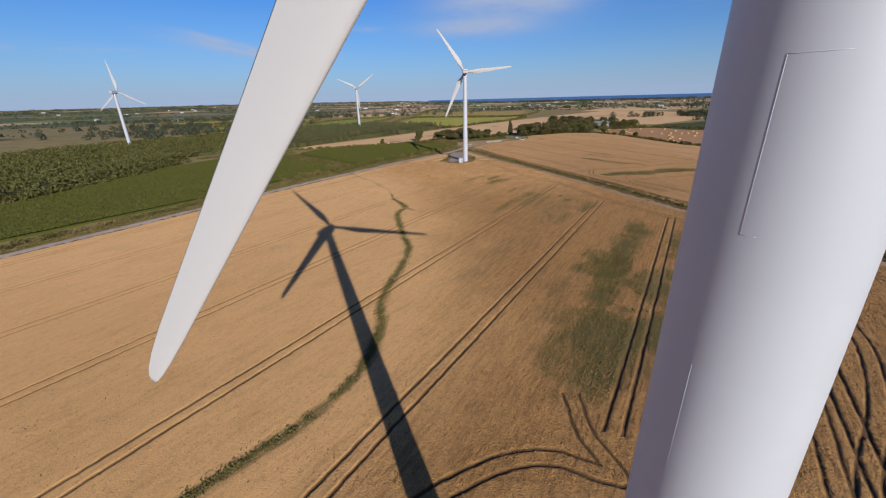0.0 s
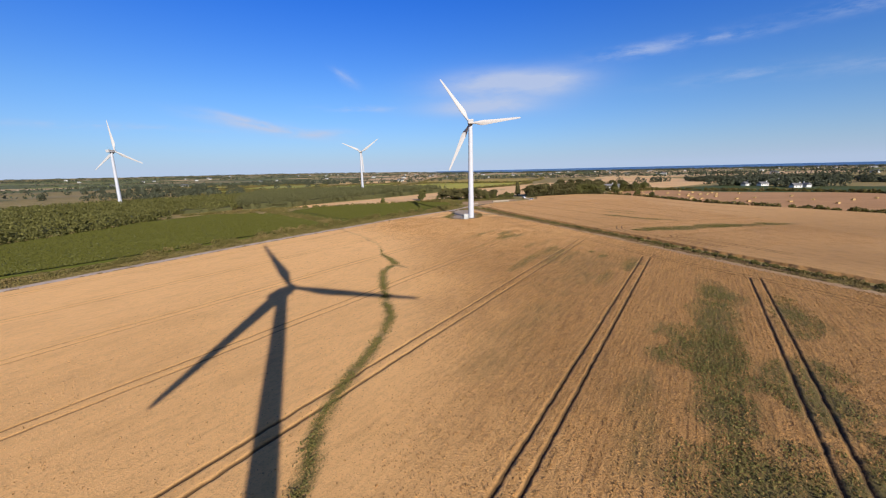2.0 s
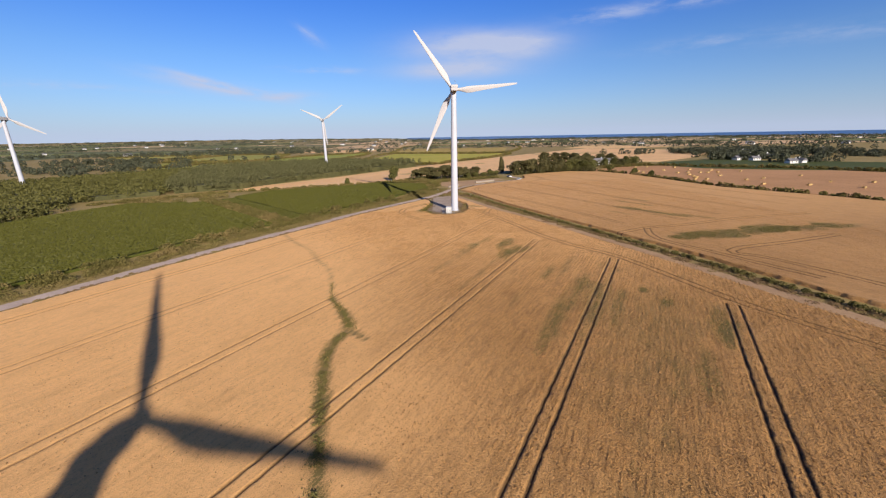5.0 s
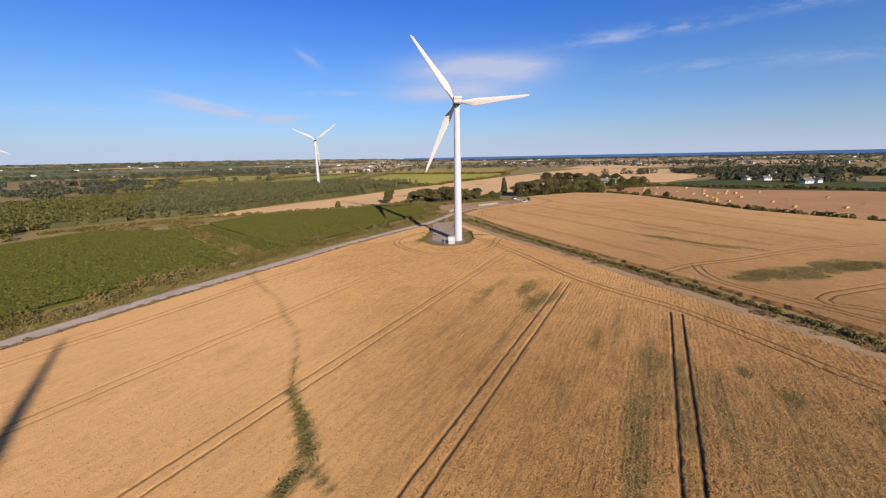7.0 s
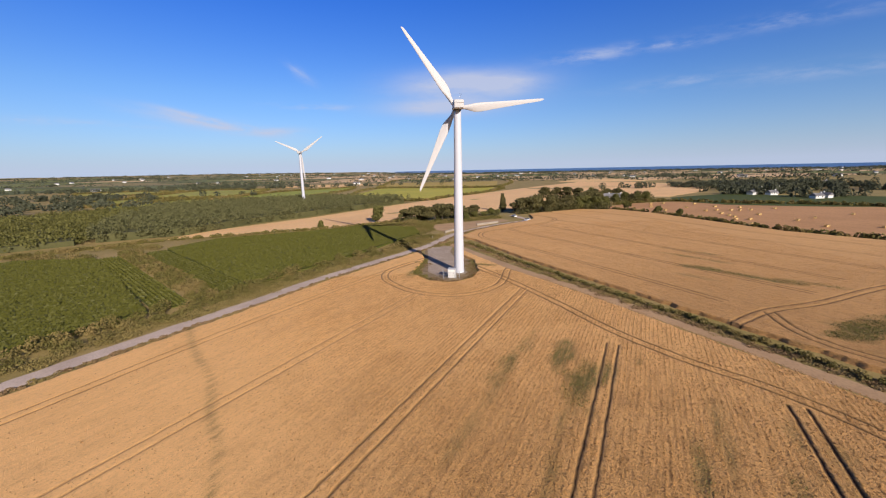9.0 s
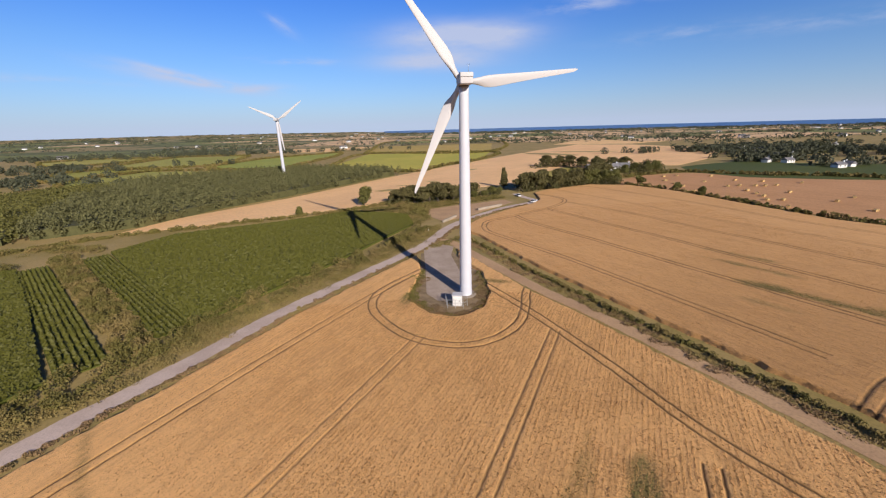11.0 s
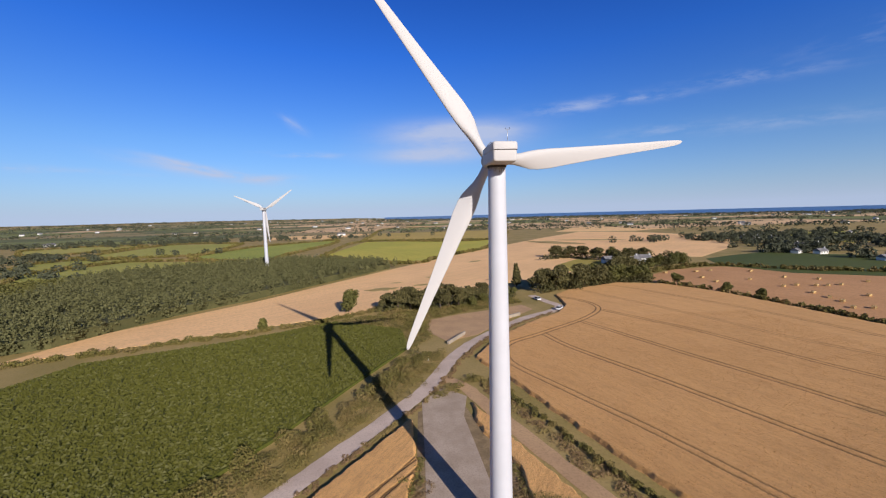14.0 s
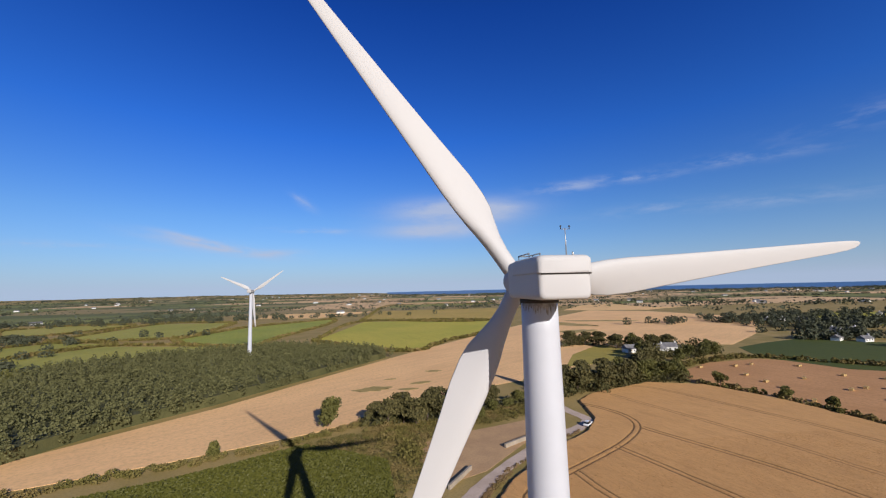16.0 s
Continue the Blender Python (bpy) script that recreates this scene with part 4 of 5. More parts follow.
hedge("hedge", [(-154, 252), (-132, 270), (-112, 286), (-84, 296), (-60, 305), (-23, 321), (-6, 336), (4, 348)], 2.8, 1.1, HEDGE, "green hedge bank between maize and stubble", 0.2, 110, 0.02)
hedge("hedge", [(-160, 60), (-158, 120), (-156, 152), (-153, 190), (-156, 235)], 4.0, 3.2, BROAD, "tall bushy hedge along the maize field", 0.45, 60, 0.05)
hedge("hedge", [(132, 358), (141, 339), (146, 318), (149, 298), (154, 262), (178, 214), (206, 152), (245, 60)], 2.2, 1.9, HEDGE, "dark field hedge beside the bale field", 0.4, 44, 0.03)
hedge("hedge", [(150, 392), (190, 405), (210, 404), (240, 374), (264, 362), (302, 322), (345, 230)], 2.6, 2.2, HEDGE, "dark hedge behind the bale field", 0.5, 40, 0.03)
hedge("scrub_belt", [(7, 300), (3, 312), (-2, 326), (4, 340)], 4.0, 1.5, HEDGE, "rough bramble bank beside the yard", 0.2, 160, 0.1, category="scrub")
hedge("verge_scrub", [(8, 252), (12, 256), (17, 259), (20, 254)], 1.8, 0.8, BRACKEN, "brown scrubby bank between pad and track", 0.12, 110, 0.05, category="verge")
hedge("verge_scrub", [(16.8, 228), (16.5, 214), (13.3, 206), (8.2, 203.2), (3, 205.5), (-1, 213)], 1.5, 0.42, WEED, "green weeds along the edge of the wheat", 0.07, 110, 0.1, category="verge")
hedge("verge_scrub", [(1.5, 226), (-0.5, 214), (3, 206.8), (8, 205), (13, 207.4), (15.2, 214), (15.6, 226)], 2.3, 0.34, DEAD_GRASS, "dry weeds ringing the turbine base", 0.085, 150, 0.15, category="verge")
hedge("verge_scrub", [(2.2, 230), (0.3, 222), (-0.6, 214), (1.5, 208)], 1.6, 0.7, WEED, "green nettles at the edge of the pad", 0.10, 130, 0.0, category="verge")


def conifer_lobes(x, y, h, rng):
    r = h * (0.20 + 0.09 * rng.random())
    return [(x, y, h * 0.42, r * 1.25, r * 1.25, h * 0.22), (x, y, h * 0.66, r, r, h * 0.2), (x, y, h * 0.88, r * 0.55, r * 0.55, h * 0.15)]


def wood(name, poly, spacing, high, mat, label, per, size, seed, conifer=True):
    rng = np.random.default_rng(seed)
    x, y = scatter(poly, spacing, rng)
    lobes = []
    for a, b in zip(x, y):
        h = high * (0.75 + 0.45 * rng.random())
        if conifer:
            lobes += conifer_lobes(a, b, h, rng)
        else:
            for k in range(3):
                w = spacing * (0.38 + 0.3 * rng.random())
                lobes.append((a + w * rng.normal() * 0.5, b + w * rng.normal() * 0.5, h * (0.45 + 0.2 * rng.random()), w, w, h * 0.4))
    v, f = lobed(lobes, len(x) * per, size, rng, 0.5)
    return tagged(new(name, mesh(name, v, f, mat)), label, "wood", kind="stuff")


FOREST = [(-108, 300), (-93, 334), (-70, 362), (-34, 417), (-3, 461), (-30, 492), (-95, 520), (-150, 500), (-205, 462), (-190, 400), (-170, 340), (-150, 300), (-140, 284)]
FOREST_WEST = [(-140, 284), (-150, 300), (-170, 340), (-190, 400), (-205, 462), (-245, 420), (-300, 330), (-330, 250), (-330, 150), (-280, 90), (-200, 60), (-166, 60), (-164, 150), (-162, 230), (-168, 262)]
wood("plantation_wood", FOREST, 4.0, 7.0, CONIFER, "dense dark green conifer plantation", 96, 0.355, 11)
wood("scrub_wood", FOREST_WEST, 5.0, 4.6, BROAD, "dense low deciduous wood", 72, 0.44, 12, False)
wood("scrub", [(3, 283), (9, 290), (10, 312), (24, 320), (44, 329), (52, 331), (48, 344), (20, 332), (0, 326), (-20, 318), (-26, 314), (-12, 308), (0, 300)], 1.5, 0.95, HEDGE, "low green bramble scrub between maize and yard", 46, 0.13, 13, False)
# slabs added below the crowns, so gaps between trees stay green, not black
WOOD_FILL = surface("undergrowth", two_tone((0.07, 0.0716, 0.0261), (0.1, 0.0955, 0.0348), 0.1, 0.8, 0.2))
for poly, z in ((FOREST, 3.6), (FOREST_WEST, 2.2)):
    mx, my = sum(p[0] for p in poly) / len(poly), sum(p[1] for p in poly) / len(poly)
    tagged(patch("undergrowth", [(mx + (x - mx) * 0.96, my + (y - my) * 0.96) for x, y in poly], z, WOOD_FILL), "dark green filler slab below the crowns of a wood", "undergrowth", kind="structure")
for _, poly, *_ in FIELDS[1:8]:
    hedge("hedge", poly + poly[:1], 2.6, 2.0, HEDGE, "dark hedgerow round a distant pasture", 1.0, 14, 0.1)


# ---- wind turbines ----
HUB_Z, R_BLADE, OVERHANG = 44.6, 24.0, 3.3


def airfoil(chord, thick, n=16):
    """A closed section, leading edge at -x; chord 0 gives a circle."""
    pts = []
    for k in range(n):
        a = 2 * math.pi * k / n
        x = (1 - math.cos(a)) / 2
        y = math.copysign(1, math.sin(a)) * 5 * (0.2969 * math.sqrt(x) - 0.126 * x - 0.3516 * x * x + 0.2843 * x ** 3 - 0.1036 * x ** 4) if k not in (0, n // 2) else 0
        pts.append(((x - 0.32) * chord, y * thick * 1.0))
    return pts


def blade_mesh():
    bm = bmesh.new()
    secs = []
    n = 20
    for s in [0, 0.03, 0.06, 0.10, 0.14, 0.18, 0.22, 0.28, 0.36, 0.45, 0.55, 0.65, 0.75, 0.84, 0.91, 0.955, 0.98, 0.993, 1.0]:
        r = 0.55 + s * (R_BLADE - 0.55)
        chord = float(np.interp(s, [0, 0.05, 0.12, 0.20, 0.27, 0.4, 0.6, 0.8, 0.93, 0.975, 0.993, 1.0], [1.05, 1.08, 1.6, 2.28, 2.32, 1.92, 1.42, 1.02, 0.76, 0.56, 0.32, 0.08]))
        thick = float(np.interp(s, [0, 0.05, 0.2, 0.4, 0.7, 1.0], [1.0, 0.9, 0.26, 0.2, 0.16, 0.14])) * chord
        round_ = float(np.interp(s, [0, 0.05, 0.16], [1, 0.9, 0]))
        twist = radians(float(np.interp(s, [0, 0.15, 0.3, 0.6, 1.0], [14, 14, 9, 3, 0])))
        foil = airfoil(chord, thick, n)
        ring = []
        for k in range(n):
            a = 2 * math.pi * k / n
            cx, cy = -math.cos(a) * 0.52, math.sin(a) * 0.52
            x, y = foil[k][0] * (1 - round_) + cx * round_, foil[k][1] * (1 - round_) + cy * round_
            x, y = x * math.cos(twist) - y * math.sin(twist), x * math.sin(twist) + y * math.cos(twist)
            ring.append((x, y, r))
        secs.append(ring)
    return rings(bm, secs)


def rounded(w, hi, lo, y, p=11.0, n=56):
    """A box-like section with round corners."""
    out = []
    for k in range(n):
        a = 2 * math.pi * (k + 0.5) / n
        c, s = math.cos(a), math.sin(a)
        r = (abs(c) ** p + abs(s) ** p) ** (-1 / p)
        out.append((w * c * r, y, (hi if s > 0 else -lo) * s * r))
    return out


def nacelle_mesh():
    """The housing: box-like with round corners, drawn in towards the rotor."""
    secs = [rounded(w, hi, lo, y) for y, w, hi, lo in ((-3.50, 1.0, 0.78, -0.78), (-3.47, 1.11, 0.88, -0.88), (-3.40, 1.18, 0.95, -0.94), (-3.28, 1.21, 0.98, -0.97), (-2.9, 1.22, 1.0, -0.98), (0.9, 1.22, 1.0, -0.98), (1.5, 1.18, 0.98, -0.97), (1.95, 1.06, 0.92, -0.93), (2.25, 0.88, 0.8, -0.84))]
    return rings(bmesh.new(), secs)


TOWER_TOP = HUB_Z - 1.1
MESHES = {}


def shared(key, make):
    if key not in MESHES:
        MESHES[key] = make()
    return MESHES[key]


def piece(name, me, parent, m=None, label=""):
    ob = new(name, me)
    ob.parent = parent
    if m is not None:
        ob.matrix_basis = m
    return tagged(ob, label)


def wind_turbine(x, y, z, axis, angle, label, stretch=1.0):
    """A three-bladed turbine; the rotor looks along axis (degrees clockwise from +y), one blade at angle (degrees up from the right, seen from behind)."""
    t = tagged(new("wind_turbine"), label, "wind turbine", "wind farm turbines")
    t.matrix_world = pose(x, y, z) @ Matrix.Scale(stretch, 4)
    r0, r1 = 1.34, 0.93

    def tower():
        bm = bmesh.new()
        rr = lambda h: r0 + (r1 - r0) * h / TOWER_TOP
        secs = [circle(r0 + 0.1, -0.3, 64), circle(r0 + 0.1, 0.12, 64), circle(r0, 0.14, 64)] + [circle(rr(h), h, 64) for h in np.linspace(1.0, TOWER_TOP, 30)]
        return from_bm("tower", rings(bm, secs), PAINT)

    tw = piece("tower", shared("tower", tower), t, None, "tapered white steel tower with thin weld seams")
    rr = lambda h: r0 + (r1 - r0) * h / TOWER_TOP

    def weld(pts):
        return tube([((rr(h) - 0.002) * math.sin(radians(a)), (rr(h) - 0.002) * math.cos(radians(a)), h) for a, h in pts], 0.005, 5)
    for pts in ([(238, 31.47), (238, 32.4), (238, 33.45)], [(247, 27.5), (247, 28.4), (247, 29.45)], [(238 - k * 4, 33.45) for k in range(8)], [(238 - k * 3, 31.47) for k in range(4)]):
        piece("weld_seam", shared(f"weld{pts}", lambda pts=pts: from_bm("weld_seam", weld(pts), PAINT)), tw)
    yaw = pose(0, 0, HUB_Z, 0, 0, -axis)
    na = piece("nacelle", shared("nacelle", lambda: from_bm("nacelle", nacelle_mesh(), SHELL, True)), t, yaw, "off-white box housing with a lidded roof")

    def lid():
        secs = []
        for y, w, hi in ((-3.60, 1.05, 0.82), (-3.56, 1.17, 0.92), (-3.48, 1.235, 0.99), (-3.3, 1.265, 1.025), (-2.9, 1.27, 1.035), (0.3, 1.27, 1.035), (0.5, 1.25, 1.02)):
            up_half = [q for q in rounded(w, hi, -1.0, y) if q[2] > 0.22]
            secs.append([(up_half[0][0], y, 0.22)] + up_half + [(up_half[-1][0], y, 0.22)])
        return from_bm("roof_lid", rings(bmesh.new(), secs), SHELL, True)
    piece("roof_lid", shared("lid", lid), na)
    # dark strip: the shade below the lid's overhang, built as a part
    piece("vent_gap", shared("gap", lambda: from_bm("vent_gap", boxed(-1.10, 1.21, -3.515, -3.2, 0.15, 0.218), DARK, False)), na, None, "dark strip for the shade under the lid")
    piece("yaw_ring", shared("yawring", lambda: from_bm("yaw_ring", rings(bmesh.new(), [circle(0.96, -1.20, 40), circle(1.0, -1.15, 40), circle(1.0, -0.96, 40), circle(0.9, -0.93, 40)]), DARK)), na, None, "dark greasy yaw bearing ring")

    def stain():
        bm = bmesh.new()
        srng = np.random.default_rng(5)
        top_z, low, high = -1.2, [], []
        for k in range(49):
            a = radians(140 + 2.6 * k)
            rad = 0.945
            drop = 0.12 + 0.55 * srng.random() ** 2
            low.append(bm.verts.new((rad * math.sin(a), rad * math.cos(a), top_z - drop))), high.append(bm.verts.new((rad * math.sin(a), rad * math.cos(a), top_z)))
        for k in range(48):
            bm.faces.new((low[k], low[k + 1], high[k + 1], high[k]))
        return from_bm("grease_stain", bm, GREASE)
    piece("grease_stain", shared("stain", stain), na, None, "dark grease streaks below the housing")
    mast = piece("wind_mast", shared("mast", lambda: from_bm("wind_mast", tube([(0.45, -2.7, 0.95), (0.45, -2.7, 2.32)], [0.032, 0.02], 8), GALV)), na, None, "thin grey wind-sensor mast")
    piece("cross_arm", shared("arm", lambda: from_bm("cross_arm", tube([(0.22, -2.7, 2.28), (0.68, -2.7, 2.28)], 0.016, 6), GALV)), mast)
    for dx in (0.24, 0.66):
        piece("wind_sensor", shared("sensor", lambda: from_bm("wind_sensor", rings(bmesh.new(), [circle(0.018, 2.27, 8), circle(0.018, 2.37, 8), circle(0.04, 2.38, 8), circle(0.04, 2.43, 8), circle(0.015, 2.46, 8)]), DARK)), mast, pose(dx, -2.7, 0))
    for pts in ([(-0.9, 0.3, 0.98), (-0.9, 0.3, 1.27), (-0.9, -1.4, 1.27), (-0.9, -1.4, 0.98)], [(-0.3, -0.2, 1.0), (-0.3, -0.2, 1.28), (-0.3, -1.3, 1.28), (-0.3, -1.3, 1.0)], [(-0.9, 0.3, 1.27), (-0.35, 0.5, 1.27), (-0.3, -0.2, 1.28)]):
        piece("roof_rail", shared(f"rail{len(pts)}{pts[0]}", lambda pts=pts: from_bm("roof_rail", tube(pts, 0.035, 6), GALV)), na, None, "bent galvanised hand rail")
    piece("aviation_lamp", shared("lamp", lambda: from_bm("aviation_lamp", rings(bmesh.new(), [circle(0.05, 0.95, 10, 0.9, -2.4), circle(0.05, 1.2, 10, 0.9, -2.4), circle(0.02, 1.25, 10, 0.9, -2.4)]), GALV)), na)
    rotor = yaw @ pose(0, OVERHANG, 0)

    def hub():
        secs = [[(r * math.cos(a), y, r * math.sin(a)) for a in [2 * math.pi * k / 32 for k in range(32)]] for y, r in ((-1.05, 0.75), (-0.9, 0.95), (0.0, 1.0), (0.6, 0.86), (1.05, 0.5), (1.25, 0.1))]
        return from_bm("hub", rings(bmesh.new(), secs), SHELL)
    hb = piece("hub", shared("hub", hub), t, rotor, "rounded white rotor hub")
    me = shared("blade", lambda: from_bm("blade", blade_mesh(), SHELL))
    for k in range(3):
        piece("blade", me, t, rotor @ pose(0, 0, 0, 0, 90 - angle - 120 * k, 0), "slender tapered white fibreglass blade")
    return t


turbine_near = wind_turbine(*A_AT, -1.4, 6, 234.2, "white wind turbine standing still over ripe wheat")
turbine_main = wind_turbine(*B_AT, -0.3, 0, 5, "tall white wind turbine on a gravel pad in wheat")
wind_turbine(-96.3, 468.5, 1.0, 3, 35, "distant white wind turbine rising from a conifer wood", 1.0)
wind_turbine(-263, 336.5, -1.0, 3, 96, "distant white wind turbine rising from low woodland", 1.0)


# ---- round the foot of the turbine ----
def slab():
    bm = rings(bmesh.new(), [circle(2.3, -0.1, 40), circle(2.3, 0.12, 40), circle(2.2, 0.16, 40)])
    return bm


foot = tagged(new("turbine_footing"), "round pale concrete footing under the tower", "footing")
foot.location = (*B_AT, 0)
part("concrete_ring", slab(), CONCRETE, foot, smooth=False)

kiosk = tagged(new("transformer_kiosk"), "small white transformer kiosk with a pitched roof beside the tower", "kiosk")
kiosk.matrix_world = pose(8.7, 209.3, 0.1, 0, 0, -14) @ Matrix.Scale(1.25, 4)
part("body", boxed(-0.75, 0.75, -0.7, 0.7, 0, 1.75, bevel=0.03), RENDERED, kiosk)
part("roof", boxed(-0.85, 0.85, -0.8, 0.8, 1.752, 1.9, bevel=0.04), SHELL, kiosk, "pale overhanging roof")
kd = part("door", boxed(-0.55, 0.55, -0.74, -0.702, 0.1, 1.6, bevel=0.01), RENDERED, kiosk, "white louvred door")
part("handle", boxed(0.35, 0.42, -0.77, -0.742, 0.8, 1.0), DARK, kd)
part("plinth", boxed(-0.9, 0.9, -0.85, 0.85, -0.2, 0.04), CONCRETE, kiosk)

fence = tagged(new("steel_barrier"), "low galvanised barrier round the kiosk", "barrier")
fence.location = (8.0, 209.0, 0)
corners = [(-1.6, 1.8), (-1.6, 0.4), (-1.6, -1.2), (0.0, -1.6), (1.6, -1.8), (2.6, -0.8)]
for cx, cy in corners:
    part("post", tube([(cx, cy, -0.05), (cx, cy, 2.0)], 0.05, 6), GALV, fence)
for (ax, ay), (bx, by) in zip(corners, corners[1:]):
    for h in (0.6, 1.2, 1.9):
        part("rail", tube([(ax, ay, h), (bx, by, h)], 0.035, 6), GALV, fence)

steps = tagged(new("access_steps"), "steel access steps at the tower door", "steps")
steps.location = (9.6, 213.4, 0)
for k in range(4):
    part("tread", boxed(-0.5 + 0.0, 0.4, -1.2 + 0.3 * k, -0.9 + 0.3 * k, 0.2 + 0.2 * k, 0.25 + 0.2 * k), GALV, steps)
for sx in (-0.5, 0.4):
    part("stringer", tube([(sx, -1.2, 0.0), (sx, 0.0, 0.95)], 0.04, 6), GALV, steps)
    part("handrail", tube([(sx, -1.2, 0.0), (sx, -1.2, 1.0), (sx, 0.0, 1.9)], 0.03, 6), GALV, steps)


# ---- bales ----
def bale_mesh():
    bm = boxed(-1.2, 1.2, -0.6, 0.6, 0, 0.9, bevel=0.08)
    bmesh.ops.subdivide_edges(bm, edges=bm.edges[:], cuts=1, use_grid_fill=True)
    for v in bm.verts:
        v.co += Vector((RNG.normal(), RNG.normal(), RNG.normal())) * 0.03
    return from_bm("bale", bm, STRAW, False)


bale = tagged(new("straw_bale"), "rectangular golden straw bale lying on stubble", "straw bale", "bales in the stubble")
piece("bale", bale_mesh(), bale)
for k in (-0.6, 0.0, 0.6):
    part("twine", boxed(k - 0.02, k + 0.02, -0.63, 0.63, 0.0, 0.93), DARK, bale)
spots = [(157, 387), (176, 386), (164, 367), (187, 388), (161, 354), (159, 344), (152, 326), (182, 356), (205, 379), (180, 336), (203, 357), (188, 337), (178, 321), (195, 334), (213, 348), (200, 333), (175, 312), (172, 305), (207, 333), (165, 296), (150.5, 294), (192, 311), (227, 337), (171, 294), (159, 280), (189, 286), (205, 292), (182, 266), (200, 258), (214, 244), (222, 268), (236, 300), (240, 262), (226, 228), (250, 235), (262, 270), (255, 205)]
bale.matrix_world = pose(*spots[0], 0.09, 0, 0, 20)
for i, (x, y) in enumerate(spots[1:]):
    copy_thing(bale, pose(x, y, 0.09, 0, 0, 15 + 25 * RNG.random()))


# ---- single trees ----
def tree(x, y, h, kind, label, seed, lean=0.0, size=None):
    rng = np.random.default_rng(seed)
    t = tagged(new("tree"), label, "tree")
    t.location = (x, y, 0)
    lobes = []
    limbs = []
    if kind == "pine":
        top = 0.95 * h
        for k in range(9):
            a, r, z = rng.random() * 6.283, h * 0.36 * (0.3 + 0.7 * rng.random()), h * (0.42 + 0.45 * rng.random())
            p = (r * math.cos(a) + lean * z, r * math.sin(a), z)
            lobes.append((*p, h * 0.25, h * 0.25, h * 0.13))
            limbs.append(p)
        lobes.append((lean * h, 0, h * 0.9, h * 0.2, h * 0.2, h * 0.1))
        mat, n = PINE_LEAF, 1500
    elif kind == "spire":
        for k in range(7):
            z = h * (0.2 + 0.11 * k)
            r = h * 0.15 * (1.15 - 0.11 * k)
            lobes.append((rng.normal() * 0.2, rng.normal() * 0.2, z, r, r, h * 0.1))
        mat, n = PINE_LEAF, 900
    else:
        for k in range(8):
            a, r, z = rng.random() * 6.283, h * 0.3 * rng.random(), h * (0.3 + 0.5 * rng.random())
            p = (r * math.cos(a) + lean * z, r * math.sin(a), z)
            lobes.append((*p, h * 0.24, h * 0.24, h * 0.2))
            limbs.append(p)
        mat, n = BROAD, 1300
    v, f = lobed(lobes, n, size or max(0.28, h * 0.045), rng, 0.7, 0.6)
    me = mesh("crown", v, f, mat)
    trunk = piece("trunk", from_bm("trunk", tube([(0, 0, -0.1), (0.03 * h * lean, 0, h * 0.3), (lean * h * 0.6, 0, h * 0.65)], [h * 0.035, h * 0.026, h * 0.012], 7), BARK), t, None, "brown tapering trunk")
    for p in limbs[:5]:
        piece("limb", from_bm("limb", tube([(0.02 * h * lean, 0, h * 0.28), (p[0] * 0.6, p[1] * 0.6, h * 0.28 + (p[2] - h * 0.28) * 0.7), p], [h * 0.016, h * 0.011, h * 0.004], 5), BARK), trunk)
    piece("crown", me, t, None, "uneven green crown")
    return t


PINE, BUSHY, TALL = "dark wind-shaped pine with an open crown", "rounded green deciduous tree at the field edge", "narrow upright dark conifer"
tree(-21, 331, 9.0, "broad", "broad green tree leaning at the stubble edge", 21, 0.12)
tree(-48, 312, 4.2, "broad", "small windblown bush on the field bank", 22, 0.25)
for i, (x, y, h) in enumerate(((-5, 331, 7), (-1, 328, 8), (4, 330, 8.5), (8, 327, 8), (12, 331, 9), (16, 328, 8.5), (20, 333, 9), (24, 331, 8), (28, 336, 7.5), (3, 337, 8), (14, 338, 9), (32, 341, 6), (37, 345, 7))):
    tree(x, y, h, "pine", PINE, 30 + i, 0.1)
for i, (x, y, h) in enumerate(((42, 340, 4), (47, 344, 5), (36, 336, 4), (52, 347, 5), (30, 331, 4))):
    tree(x, y, h, "broad", BUSHY, 60 + i)
tree(60, 368, 12.5, "spire", TALL, 70)
k = 0
for x, y, h, kind in ((66, 352, 9, "pine"), (70, 358, 9.5, "pine"), (76, 355, 10, "pine"), (82, 360, 9.5, "pine"), (88, 357, 10, "pine"), (94, 362, 10.5, "pine"), (100, 360, 10, "pine"), (106, 367, 10, "pine"), (112, 366, 9, "broad"), (118, 369, 10, "broad"), (124, 366, 9, "broad"), (130, 366, 8, "broad"),
                      (73, 366, 9, "pine"), (85, 369, 10, "pine"), (97, 372, 10, "pine"), (108, 378, 10, "broad"), (120, 380, 10, "pine"), (128, 388, 11, "pine"), (134, 375, 8, "broad"), (134, 388, 10, "pine"), (146, 412, 11, "pine"), (150, 425, 10, "broad"), (160, 446, 9, "pine"), (158, 404, 8, "broad"), (170, 412, 8, "broad"), (182, 415, 9, "broad"), (192, 420, 8, "broad"), (138, 478, 10, "pine"), (128, 482, 10, "pine"), (146, 472, 10, "pine"), (186, 452, 9, "pine"), (174, 450, 9, "pine"), (138, 352, 6, "broad"), (145, 330, 5, "broad"), (150, 318, 4.5, "broad"), (150, 455, 10, "pine"), (165, 460, 10, "broad"), (180, 462, 9, "broad"), (205, 440, 7, "broad")):
    tree(x, y, h, kind, PINE if kind == "pine" else BUSHY, 100 + k)
    k += 1


